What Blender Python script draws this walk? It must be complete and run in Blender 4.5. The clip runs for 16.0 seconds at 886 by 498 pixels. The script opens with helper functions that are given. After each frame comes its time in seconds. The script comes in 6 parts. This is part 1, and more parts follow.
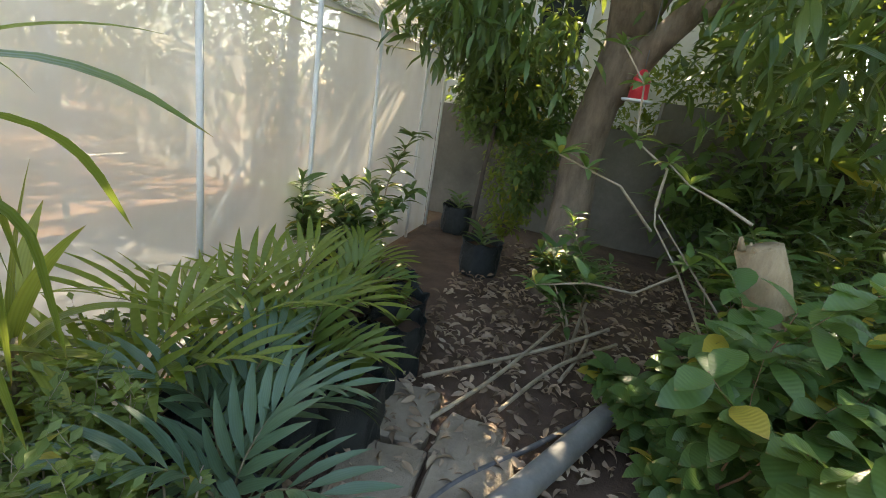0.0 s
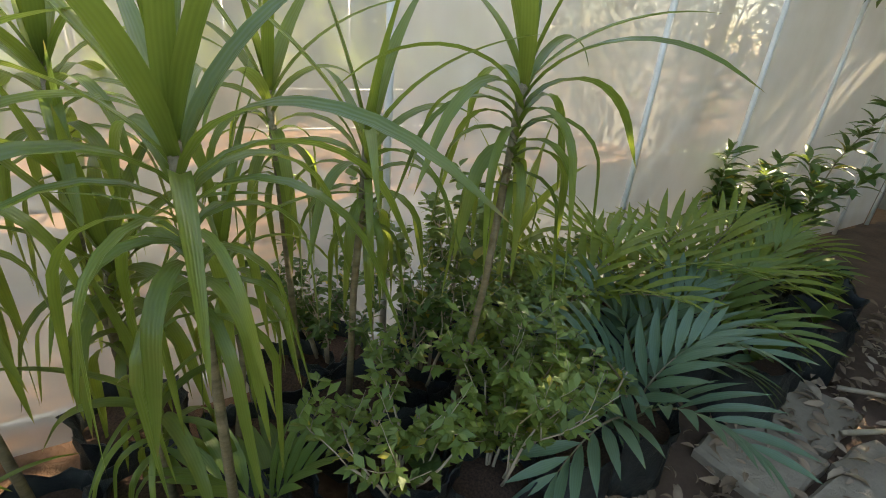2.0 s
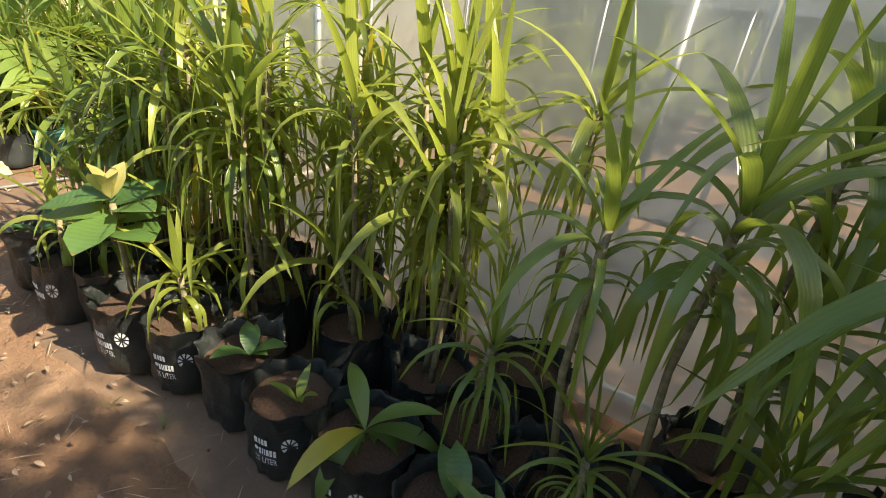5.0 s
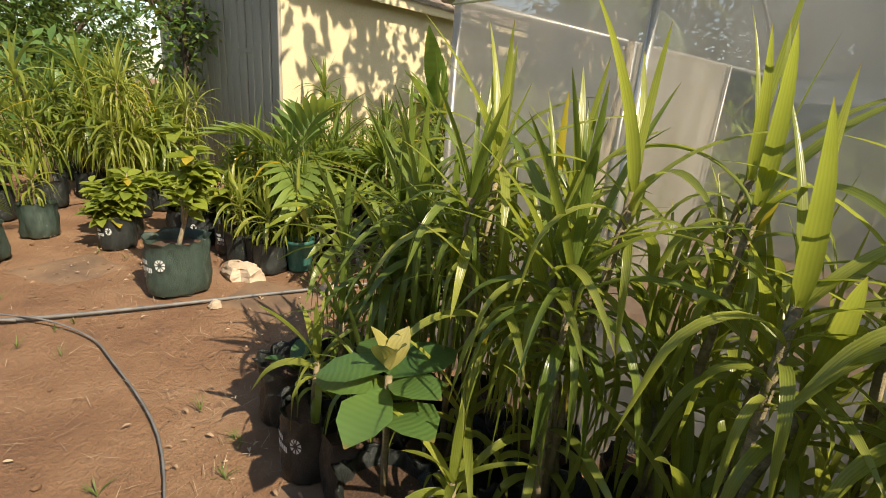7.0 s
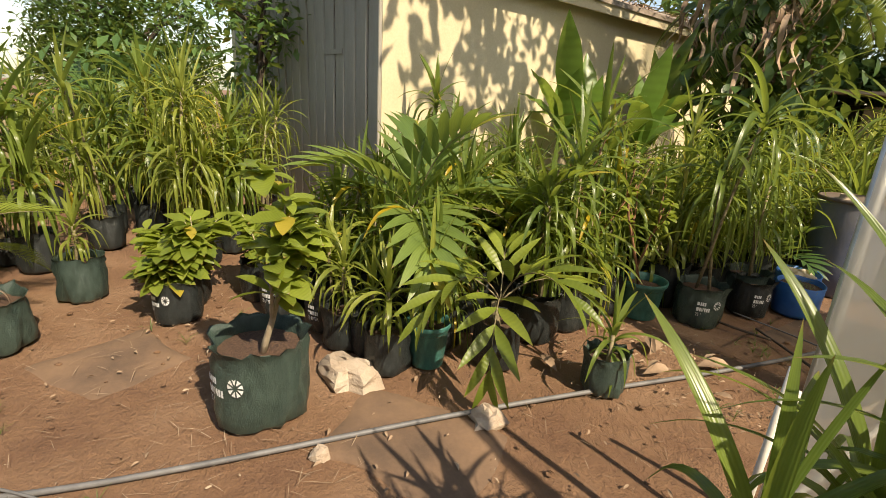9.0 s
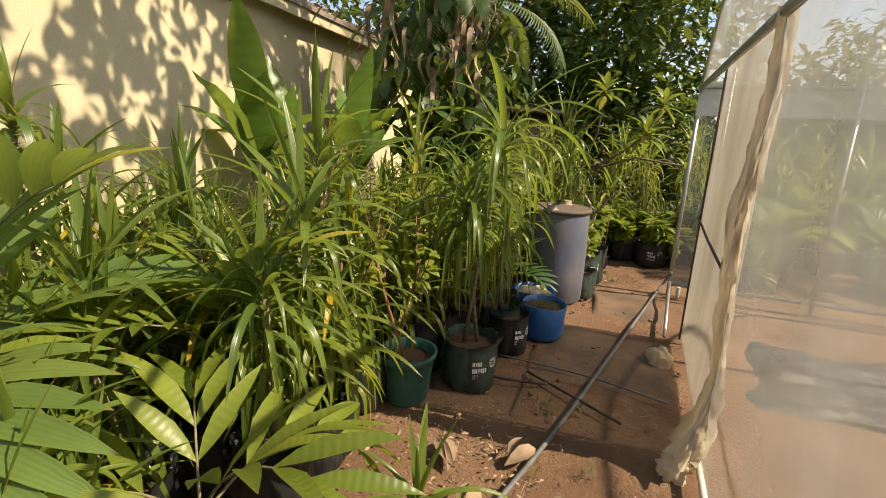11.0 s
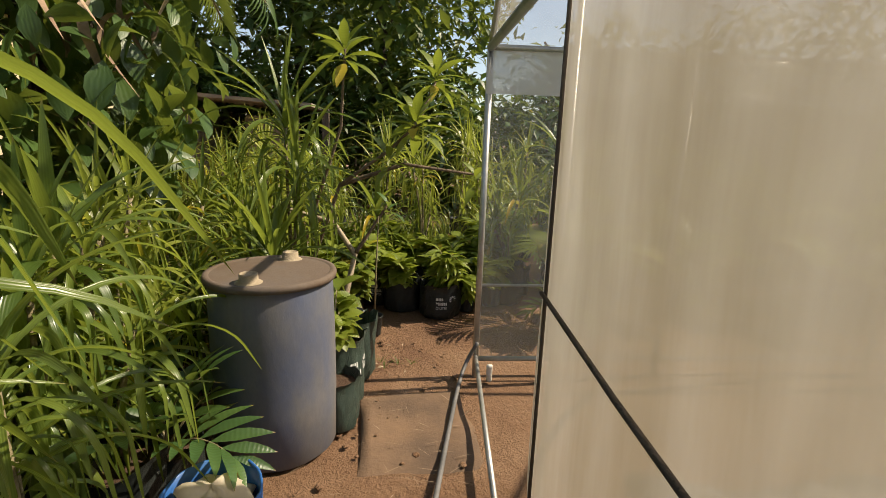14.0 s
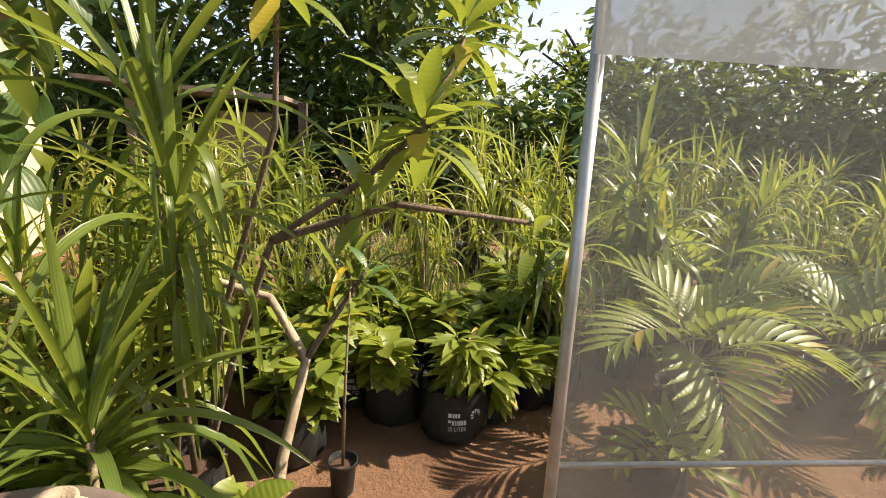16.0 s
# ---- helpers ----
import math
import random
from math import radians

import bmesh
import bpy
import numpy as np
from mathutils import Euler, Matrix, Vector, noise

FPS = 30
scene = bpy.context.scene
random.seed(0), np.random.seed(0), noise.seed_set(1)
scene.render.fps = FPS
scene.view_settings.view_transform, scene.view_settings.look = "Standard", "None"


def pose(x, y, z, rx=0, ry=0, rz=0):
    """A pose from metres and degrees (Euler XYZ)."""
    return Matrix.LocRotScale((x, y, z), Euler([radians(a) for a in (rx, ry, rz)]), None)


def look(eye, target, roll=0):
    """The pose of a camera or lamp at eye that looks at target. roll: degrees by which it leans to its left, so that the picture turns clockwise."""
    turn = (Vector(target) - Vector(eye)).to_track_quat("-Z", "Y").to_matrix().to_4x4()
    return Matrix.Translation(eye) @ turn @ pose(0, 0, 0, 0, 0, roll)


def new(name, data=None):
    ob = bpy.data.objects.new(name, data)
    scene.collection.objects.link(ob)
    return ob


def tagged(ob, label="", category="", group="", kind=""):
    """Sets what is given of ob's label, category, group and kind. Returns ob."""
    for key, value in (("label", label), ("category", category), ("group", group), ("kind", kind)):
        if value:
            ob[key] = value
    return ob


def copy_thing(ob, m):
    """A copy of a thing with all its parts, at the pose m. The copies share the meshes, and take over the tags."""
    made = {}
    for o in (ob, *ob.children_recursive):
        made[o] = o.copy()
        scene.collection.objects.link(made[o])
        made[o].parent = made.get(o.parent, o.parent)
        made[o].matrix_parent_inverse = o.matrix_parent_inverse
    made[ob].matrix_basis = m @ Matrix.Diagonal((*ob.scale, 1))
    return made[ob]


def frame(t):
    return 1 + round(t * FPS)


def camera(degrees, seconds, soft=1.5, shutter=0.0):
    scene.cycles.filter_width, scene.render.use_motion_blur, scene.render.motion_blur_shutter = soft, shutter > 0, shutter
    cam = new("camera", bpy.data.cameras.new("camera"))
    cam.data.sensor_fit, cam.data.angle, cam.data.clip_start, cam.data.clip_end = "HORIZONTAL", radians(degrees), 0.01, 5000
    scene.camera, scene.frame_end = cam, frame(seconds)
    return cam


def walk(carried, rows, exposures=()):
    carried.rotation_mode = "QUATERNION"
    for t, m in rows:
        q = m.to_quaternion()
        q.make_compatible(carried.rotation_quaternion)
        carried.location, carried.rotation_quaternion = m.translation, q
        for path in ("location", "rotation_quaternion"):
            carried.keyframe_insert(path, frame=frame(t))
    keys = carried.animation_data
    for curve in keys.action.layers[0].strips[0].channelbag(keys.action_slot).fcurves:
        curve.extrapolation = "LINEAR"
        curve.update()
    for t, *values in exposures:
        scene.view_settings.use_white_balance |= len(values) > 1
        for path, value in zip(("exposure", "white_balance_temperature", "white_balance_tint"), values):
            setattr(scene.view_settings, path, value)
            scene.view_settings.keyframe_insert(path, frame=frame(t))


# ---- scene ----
cam = camera(86.0, 16.0, 0.9)
PATH = [
    (0.0, pose(3.916, -0.777, 1.550, 72.80, -8.60, -73.21)),
    (0.5, pose(3.916, -0.799, 1.545, 69.83, -7.50, -65.72)),
    (1.0, pose(3.868, -0.782, 1.556, 68.08, -5.23, -56.72)),
    (1.5, pose(3.725, -0.733, 1.531, 66.09, -4.13, -43.75)),
    (2.0, pose(3.530, -0.770, 1.521, 64.70, -4.42, -29.47)),
    (2.5, pose(3.387, -0.790, 1.533, 62.75, -5.98, -15.61)),
    (3.0, pose(3.304, -0.833, 1.519, 63.52, -6.68, -3.66)),
    (3.5, pose(3.262, -0.860, 1.519, 63.66, -7.35, 5.60)),
    (4.0, pose(3.232, -0.859, 1.517, 63.21, -7.72, 14.16)),
    (4.5, pose(3.167, -0.833, 1.515, 62.42, -6.96, 23.58)),
    (5.0, pose(3.021, -0.765, 1.527, 62.59, -6.26, 32.31)),
    (5.2, pose(2.963, -0.738, 1.532, 62.68, -6.11, 35.80)),
    (7.3, pose(1.995, -0.655, 1.549, 73.32, -4.72, 55.53)),
    (7.5, pose(1.830, -0.597, 1.550, 72.61, -4.47, 58.58)),
    (8.0, pose(1.503, -0.524, 1.555, 73.09, -2.27, 62.90)),
    (8.2, pose(1.278, -0.538, 1.545, 73.03, -2.39, 62.75)),
    (10.3, pose(-0.175, -0.009, 1.517, 74.49, -3.58, 38.51)),
    (10.5, pose(-0.247, 0.118, 1.506, 75.10, -3.30, 34.20)),
    (11.0, pose(-0.436, 0.413, 1.557, 76.00, -2.50, 22.50)),
    (11.5, pose(-0.501, 0.742, 1.543, 78.20, -1.50, 15.50)),
    (12.0, pose(-0.502, 1.103, 1.543, 78.90, -1.50, 10.90)),
    (12.5, pose(-0.501, 1.490, 1.534, 77.80, -1.60, 5.30)),
    (13.0, pose(-0.449, 1.916, 1.479, 76.30, -1.40, 0.20)),
    (13.5, pose(-0.431, 2.350, 1.497, 76.40, -1.80, -2.30)),
    (14.0, pose(-0.445, 2.800, 1.511, 77.40, -1.80, -3.60)),
    (14.5, pose(-0.406, 3.280, 1.525, 77.20, -2.00, -4.00)),
    (15.0, pose(-0.446, 3.669, 1.543, 76.50, -2.70, -2.40)),
    (15.5, pose(-0.511, 4.073, 1.594, 77.40, -3.10, -2.80)),
    (16.0, pose(-0.468, 4.481, 1.571, 77.40, -2.60, -4.10)),
]
EXPOSURES = [(0.0, 2.65, 7900, 12), (1.0, 2.6, 8200, 11), (2.5, 2.3, 7900, 11), (4.0, 1.95, 7500, 10), (5.2, 1.42, 7500, 9), (7.3, 0.68, 7700, 12), (10.3, 0.62, 7700, 13), (12.5, 0.52, 7700, 12), (14.0, 0.42, 7600, 12), (15.0, 0.62, 7600, 14), (16.0, 1.15, 7500, 18)]
walk(cam, PATH, EXPOSURES)

# ---------------------------------------------------------------- daylight
SUN_FROM = Vector((0.95, 0.11, 0.95)).normalized()
world = bpy.data.worlds.new("sky")
world.use_nodes = True
scene.world = world
wn = world.node_tree
sky = wn.nodes.new("ShaderNodeTexSky")
sky.sky_type = "NISHITA"
sky.sun_disc = False
sky.sun_elevation = math.asin(SUN_FROM.z)
sky.sun_rotation = math.atan2(SUN_FROM.x, SUN_FROM.y)
wn.links.new(sky.outputs[0], wn.nodes["Background"].inputs[0])
wn.nodes["Background"].inputs[1].default_value = 0.14
sun = new("sun", bpy.data.lights.new("sun", "SUN"))
sun.data.energy, sun.data.angle, sun.data.color = 5.0, radians(0.6), (1.0, 0.93, 0.80)
sun.matrix_world = look(SUN_FROM * 40, (0, 0, 0))

# ---------------------------------------------------------------- materials
def mat(name):
    m = bpy.data.materials.new(name)
    m.use_nodes = True
    return m, m.node_tree, m.node_tree.nodes["Principled BSDF"]


def ramp(nt, fac, stops):
    r = nt.nodes.new("ShaderNodeValToRGB")
    el = r.color_ramp.elements
    while len(el) < len(stops):
        el.new(0.5)
    for e, (p, c) in zip(el, stops):
        e.position, e.color = p, (*c, 1)
    nt.links.new(fac, r.inputs[0])
    return r.outputs[0]


def noise_tex(nt, scale, detail=4, rough=0.55, stretch=None, dist=0.0):
    n = nt.nodes.new("ShaderNodeTexNoise")
    n.inputs["Scale"].default_value, n.inputs["Detail"].default_value = scale, detail
    n.inputs["Roughness"].default_value, n.inputs["Distortion"].default_value = rough, dist
    c = nt.nodes.new("ShaderNodeTexCoord")
    if stretch:
        mp = nt.nodes.new("ShaderNodeMapping")
        mp.inputs["Scale"].default_value = stretch
        nt.links.new(c.outputs["Object"], mp.inputs[0])
        nt.links.new(mp.outputs[0], n.inputs[0])
    else:
        nt.links.new(c.outputs["Object"], n.inputs[0])
    return n.outputs["Fac"]


def blend(nt, fac, a, b, kind="MIX"):
    x = nt.nodes.new("ShaderNodeMix")
    x.data_type, x.blend_type = "RGBA", kind
    for i, v in ((0, fac), (6, a), (7, b)):
        if isinstance(v, (int, float)):
            x.inputs[i].default_value = v
        elif isinstance(v, tuple):
            x.inputs[i].default_value = (*v, 1)
        else:
            nt.links.new(v, x.inputs[i])
    return x.outputs[2]


def bump(nt, bsdf, height, strength=0.3, dist=0.01):
    b = nt.nodes.new("ShaderNodeBump")
    b.inputs["Strength"].default_value, b.inputs["Distance"].default_value = strength, dist
    nt.links.new(height, b.inputs["Height"])
    nt.links.new(b.outputs[0], bsdf.inputs["Normal"])


def rough_mat(name, stops, scale, rough=0.8, bump_s=0.3, bump_d=0.01, fine=None, metal=0.0, stretch=None, dist=0.0):
    """A surface in two scales of noise between its colours, with relief."""
    m, nt, b = mat(name)
    col = ramp(nt, noise_tex(nt, scale, 5, 0.6, stretch, dist), stops)
    f = noise_tex(nt, fine or scale * 9, 6, 0.7, stretch)
    col = blend(nt, 0.5, col, ramp(nt, f, [(0.3, (0.45, 0.45, 0.45)), (0.7, (0.62, 0.62, 0.62))]), "OVERLAY")
    nt.links.new(col, b.inputs["Base Color"])
    b.inputs["Roughness"].default_value, b.inputs["Metallic"].default_value = rough, metal
    bump(nt, b, f, bump_s, bump_d)
    return m


def leaf_mat(name, dark, light, trans=0.4, rough=0.42, yellow=None, vein=0.0, tint=None):
    """Leaf: two greens by plant and patch, light passing through, a waxy gloss, and lengthwise streaks."""
    m, nt, b = mat(name)
    info = nt.nodes.new("ShaderNodeObjectInfo")
    geo = nt.nodes.new("ShaderNodeNewGeometry")
    mixr = blend(nt, 0.5, info.outputs["Random"], geo.outputs["Random Per Island"])
    col = ramp(nt, mixr, [(0.15, dark), (0.85, light)])
    n = noise_tex(nt, 7.0, 3)
    col = blend(nt, 0.55, col, ramp(nt, n, [(0.25, (0.36, 0.38, 0.36)), (0.75, (0.64, 0.62, 0.6))]), "OVERLAY")
    uv = nt.nodes.new("ShaderNodeUVMap")
    uv.uv_map = "leaf"
    sep = nt.nodes.new("ShaderNodeSeparateXYZ")
    nt.links.new(uv.outputs[0], sep.inputs[0])
    wave = nt.nodes.new("ShaderNodeTexWave")
    wave.bands_direction = "Y" if vein < 0 else "X"
    wave.inputs["Scale"].default_value = 1.7 if vein >= 0 else 4.0
    wave.inputs["Distortion"].default_value = 0.6
    nt.links.new(uv.outputs[0], wave.inputs[0])
    col = blend(nt, abs(vein), col, ramp(nt, wave.outputs["Fac"], [(0.0, (0.40, 0.40, 0.38)), (0.8, (0.56, 0.56, 0.54))]), "OVERLAY")
    if yellow:
        r2 = ramp(nt, geo.outputs["Random Per Island"], [(0.955, (0, 0, 0)), (0.965, (1, 1, 1))])
        col = blend(nt, r2, col, yellow)
        tip = ramp(nt, sep.outputs["Y"], [(0.93, (0, 0, 0)), (0.99, (0.9, 0.9, 0.9))])
        col = blend(nt, tip, col, (0.28, 0.18, 0.06))
    nt.links.new(col, b.inputs["Base Color"])
    b.inputs["Roughness"].default_value = rough
    b.inputs["Specular IOR Level"].default_value = 0.6
    bump(nt, b, wave.outputs["Fac"], 0.18, 0.004)
    t = nt.nodes.new("ShaderNodeBsdfTranslucent")
    tc = blend(nt, 0.5, col, tint or (0.36, 0.41, 0.05))
    nt.links.new(tc, t.inputs[0])
    mx = nt.nodes.new("ShaderNodeMixShader")
    mx.inputs[0].default_value = trans
    nt.links.new(b.outputs[0], mx.inputs[1])
    nt.links.new(t.outputs[0], mx.inputs[2])
    nt.links.new(mx.outputs[0], nt.nodes["Material Output"].inputs[0])
    return m


def film_mat(name, clear, colour, rough=0.35, dirt=0.15, streak=(1, 1, 0.25)):
    """Milky plastic film: part of the light passes straight, the rest is scattered through or off it."""
    m, nt, b = mat(name)
    n = ramp(nt, noise_tex(nt, 1.6, 5, 0.6, streak), [(0.32, (0, 0, 0)), (0.68, (1, 1, 1))])
    n2 = noise_tex(nt, 14, 5, 0.7)
    col = blend(nt, n, colour, tuple(c * (1 - dirt) * f for c, f in zip(colour, (1, 0.94, 0.82))))
    tl = nt.nodes.new("ShaderNodeBsdfTranslucent")
    nt.links.new(col, b.inputs["Base Color"])
    nt.links.new(col, tl.inputs[0])
    b.inputs["Roughness"].default_value = rough
    bump(nt, b, n2, 0.12, 0.01)
    m1 = nt.nodes.new("ShaderNodeMixShader")
    m1.inputs[0].default_value = 0.5
    nt.links.new(b.outputs[0], m1.inputs[1])
    nt.links.new(tl.outputs[0], m1.inputs[2])
    tr = nt.nodes.new("ShaderNodeBsdfTransparent")
    m2 = nt.nodes.new("ShaderNodeMixShader")
    lo, hi = max(0, clear - 0.12), max(0, min(1, clear + 0.12))
    fac = ramp(nt, noise_tex(nt, 0.9, 4, 0.6), [(0.3, (1 - hi,) * 3), (0.7, (1 - lo,) * 3)])
    nt.links.new(fac, m2.inputs[0])
    nt.links.new(tr.outputs[0], m2.inputs[1])
    nt.links.new(m1.outputs[0], m2.inputs[2])
    nt.links.new(m2.outputs[0], nt.nodes["Material Output"].inputs[0])
    return m


SOIL = rough_mat("red_earth", [(0.3, (0.135, 0.066, 0.035)), (0.5, (0.205, 0.112, 0.060)), (0.72, (0.275, 0.167, 0.098))], 1.3, 0.95, 1.0, 0.03, 30)
POT_SOIL = rough_mat("potting_soil", [(0.3, (0.06, 0.032, 0.02)), (0.7, (0.17, 0.095, 0.056))], 18, 0.95, 0.9, 0.02, 70)
HUMUS = rough_mat("leaf_mould", [(0.3, (0.07, 0.045, 0.03)), (0.7, (0.17, 0.105, 0.07))], 2.2, 0.95, 0.8, 0.02, 40)
BAG = rough_mat("black_plastic_bag", [(0.3, (0.010, 0.013, 0.013)), (0.7, (0.026, 0.032, 0.031))], 6, 0.38, 0.5, 0.02, 30)
BAG_GREEN = rough_mat("green_plastic_bag", [(0.3, (0.024, 0.040, 0.034)), (0.7, (0.05, 0.078, 0.064))], 5, 0.36, 0.5, 0.02, 26)
BAG_TEAL = rough_mat("teal_pot_plastic", [(0.3, (0.02, 0.10, 0.085)), (0.7, (0.05, 0.17, 0.145))], 5, 0.4, 0.3, 0.01, 26)
PRINT = rough_mat("white_print", [(0.3, (0.55, 0.57, 0.56)), (0.7, (0.75, 0.77, 0.76))], 30, 0.6, 0.1)
BARK = rough_mat("grey_brown_bark", [(0.3, (0.11, 0.078, 0.05)), (0.7, (0.27, 0.20, 0.14))], 9, 0.9, 0.9, 0.03, 40, stretch=(1, 1, 0.35))
BARK_DARK = rough_mat("dark_bark", [(0.3, (0.045, 0.033, 0.024)), (0.7, (0.12, 0.09, 0.065))], 6, 0.9, 0.9, 0.03, 30, stretch=(1, 1, 0.35))
CANE = rough_mat("green_brown_cane", [(0.3, (0.12, 0.10, 0.05)), (0.7, (0.27, 0.22, 0.13))], 14, 0.7, 0.5, 0.01, 60, stretch=(1, 1, 3))
TWIG = rough_mat("pale_twig", [(0.3, (0.22, 0.17, 0.11)), (0.7, (0.44, 0.36, 0.25))], 10, 0.8, 0.5, 0.01, 50)
RED_TWIG = rough_mat("reddish_stem", [(0.3, (0.16, 0.075, 0.04)), (0.7, (0.30, 0.15, 0.08))], 12, 0.7, 0.5, 0.01, 50)
CUTWOOD = rough_mat("fresh_cut_wood", [(0.3, (0.25, 0.17, 0.09)), (0.7, (0.42, 0.31, 0.18))], 12, 0.85, 0.6, 0.02, 50, stretch=(1, 1, 0.3))
DRY = rough_mat("dry_leaf", [(0.3, (0.13, 0.085, 0.055)), (0.5, (0.28, 0.19, 0.12)), (0.7, (0.46, 0.36, 0.25))], 3, 0.85, 0.3, 0.01, 30)
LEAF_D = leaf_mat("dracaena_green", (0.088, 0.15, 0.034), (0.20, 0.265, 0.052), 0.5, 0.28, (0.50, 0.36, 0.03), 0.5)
LEAF_Y = leaf_mat("dracaena_light_and_sunlit_green", (0.165, 0.215, 0.04), (0.36, 0.395, 0.085), 0.54, 0.3, (0.5, 0.40, 0.05), 0.5)
LEAF_B = leaf_mat("blue_green_palm", (0.075, 0.15, 0.10), (0.14, 0.23, 0.135), 0.38, 0.36, None, 0.5)
LEAF_P = leaf_mat("palm_green", (0.10, 0.175, 0.045), (0.22, 0.30, 0.07), 0.45, 0.36, (0.42, 0.36, 0.05), 0.4)
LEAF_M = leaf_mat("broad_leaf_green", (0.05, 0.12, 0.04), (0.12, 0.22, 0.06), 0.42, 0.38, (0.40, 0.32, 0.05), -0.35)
# young growth, and the lit tone of the climber and bushes past the wall
LEAF_L = leaf_mat("young_and_sunlit_leaf_green", (0.15, 0.21, 0.03), (0.29, 0.35, 0.055), 0.48, 0.4, (0.45, 0.36, 0.05), -0.3)
LEAF_K = leaf_mat("dark_tree_leaf", (0.03, 0.075, 0.022), (0.075, 0.14, 0.035), 0.36, 0.42, None, 0.2)
LEAF_BAN = leaf_mat("banana_leaf", (0.08, 0.17, 0.03), (0.15, 0.26, 0.045), 0.48, 0.36, None, -0.5)
GRASS = leaf_mat("grass", (0.07, 0.12, 0.025), (0.16, 0.21, 0.05), 0.4, 0.5, None, 0.1)
FILM = film_mat("milky_film", 0.40, (0.60, 0.60, 0.565))
# milkier copy of the film paints in the haze of a glancing view
FILM_MILKY = film_mat("glancing_haze_film", 0.22, (0.74, 0.73, 0.685))
FILM_END = film_mat("dusty_end_film", 0.60, (0.50, 0.50, 0.47))
FILM_CLEAR = film_mat("thin_film", 0.66, (0.55, 0.55, 0.53))
CANVAS = film_mat("cream_canvas", 0.40, (0.66, 0.63, 0.575), 0.6, 0.30, (1, 2.0, 0.3))
FILM_FOLD = film_mat("folded_film", 0.1, (0.80, 0.79, 0.76), 0.25, 0.1)
SACK = film_mat("hemp_cloth", -0.2, (0.88, 0.79, 0.64), 0.85, 0.28, (3, 3, 1))
TUBE = rough_mat("galvanised_tube", [(0.3, (0.38, 0.38, 0.36)), (0.7, (0.55, 0.55, 0.52))], 9, 0.42, 0.15, 0.003, 60, metal=0.7)
TUBE_W = rough_mat("white_painted_tube", [(0.3, (0.60, 0.57, 0.49)), (0.7, (0.70, 0.67, 0.60))], 7, 0.5, 0.15, 0.003, 60)
ROPE = rough_mat("yellow_rope", [(0.3, (0.44, 0.44, 0.20)), (0.7, (0.60, 0.58, 0.34))], 30, 0.7, 0.3, 0.003)
YELLOW = rough_mat("cream_yellow_render", [(0.3, (0.50, 0.42, 0.265)), (0.7, (0.585, 0.50, 0.33))], 1.1, 0.9, 0.3, 0.006, 45)
TIN = rough_mat("grey_painted_sheet", [(0.3, (0.25, 0.23, 0.185)), (0.7, (0.33, 0.305, 0.25))], 2.0, 0.6, 0.2, 0.005, 30, stretch=(1, 1, 0.3))
ROOF = rough_mat("weathered_roof", [(0.3, (0.16, 0.12, 0.09)), (0.7, (0.34, 0.28, 0.22))], 3, 0.9, 0.6, 0.02, 30)
CONCRETE = rough_mat("stained_concrete", [(0.3, (0.13, 0.115, 0.09)), (0.7, (0.24, 0.215, 0.175))], 1.2, 0.9, 0.5, 0.012, 20)
SLAB = rough_mat("earthy_paving_slab", [(0.3, (0.20, 0.155, 0.105)), (0.7, (0.35, 0.285, 0.205))], 3.5, 0.9, 0.7, 0.015, 35)
STONE = rough_mat("pale_limestone", [(0.3, (0.36, 0.27, 0.19)), (0.7, (0.50, 0.42, 0.33))], 5, 0.9, 0.9, 0.02, 30)
SHEET = rough_mat("black_floor_sheet", [(0.3, (0.016, 0.016, 0.017)), (0.7, (0.045, 0.044, 0.042))], 1.5, 0.5, 0.6, 0.03, 7)
MATTING = rough_mat("muddy_ground_cloth", [(0.3, (0.085, 0.056, 0.038)), (0.7, (0.20, 0.122, 0.072))], 2.4, 0.9, 0.4, 0.01, 50)
HOSE = rough_mat("grey_hose", [(0.3, (0.085, 0.085, 0.085)), (0.7, (0.17, 0.165, 0.16))], 8, 0.55, 0.2, 0.004)
PIPE = rough_mat("grey_pvc_pipe", [(0.3, (0.15, 0.145, 0.13)), (0.7, (0.24, 0.235, 0.21))], 6, 0.6, 0.2, 0.004)
DRUM = rough_mat("dusty_blue_grey_plastic", [(0.3, (0.06, 0.085, 0.16)), (0.5, (0.12, 0.125, 0.145)), (0.7, (0.19, 0.165, 0.14))], 2.6, 0.55, 0.2, 0.006, 40, stretch=(1, 1, 0.5))
DUST = rough_mat("dust_covered_plastic", [(0.3, (0.10, 0.062, 0.038)), (0.55, (0.125, 0.092, 0.068)), (0.8, (0.105, 0.098, 0.098))], 2.4, 0.8, 0.3, 0.006, 40)
BLUE = rough_mat("blue_plastic", [(0.3, (0.012, 0.085, 0.29)), (0.7, (0.03, 0.14, 0.40))], 5, 0.4, 0.15, 0.004)
RED = rough_mat("red_plastic", [(0.3, (0.50, 0.02, 0.03)), (0.7, (0.66, 0.05, 0.06))], 6, 0.4, 0.1)
WHITE = rough_mat("white_paint", [(0.3, (0.70, 0.70, 0.66)), (0.7, (0.80, 0.80, 0.77))], 6, 0.6, 0.1)
GLASS_DARK = rough_mat("dark_pane", [(0.3, (0.02, 0.024, 0.026)), (0.7, (0.04, 0.045, 0.05))], 6, 0.1, 0.02)
CREAM = rough_mat("cream_house_paint", [(0.3, (0.62, 0.58, 0.46)), (0.7, (0.72, 0.68, 0.57))], 1.4, 0.9, 0.2)


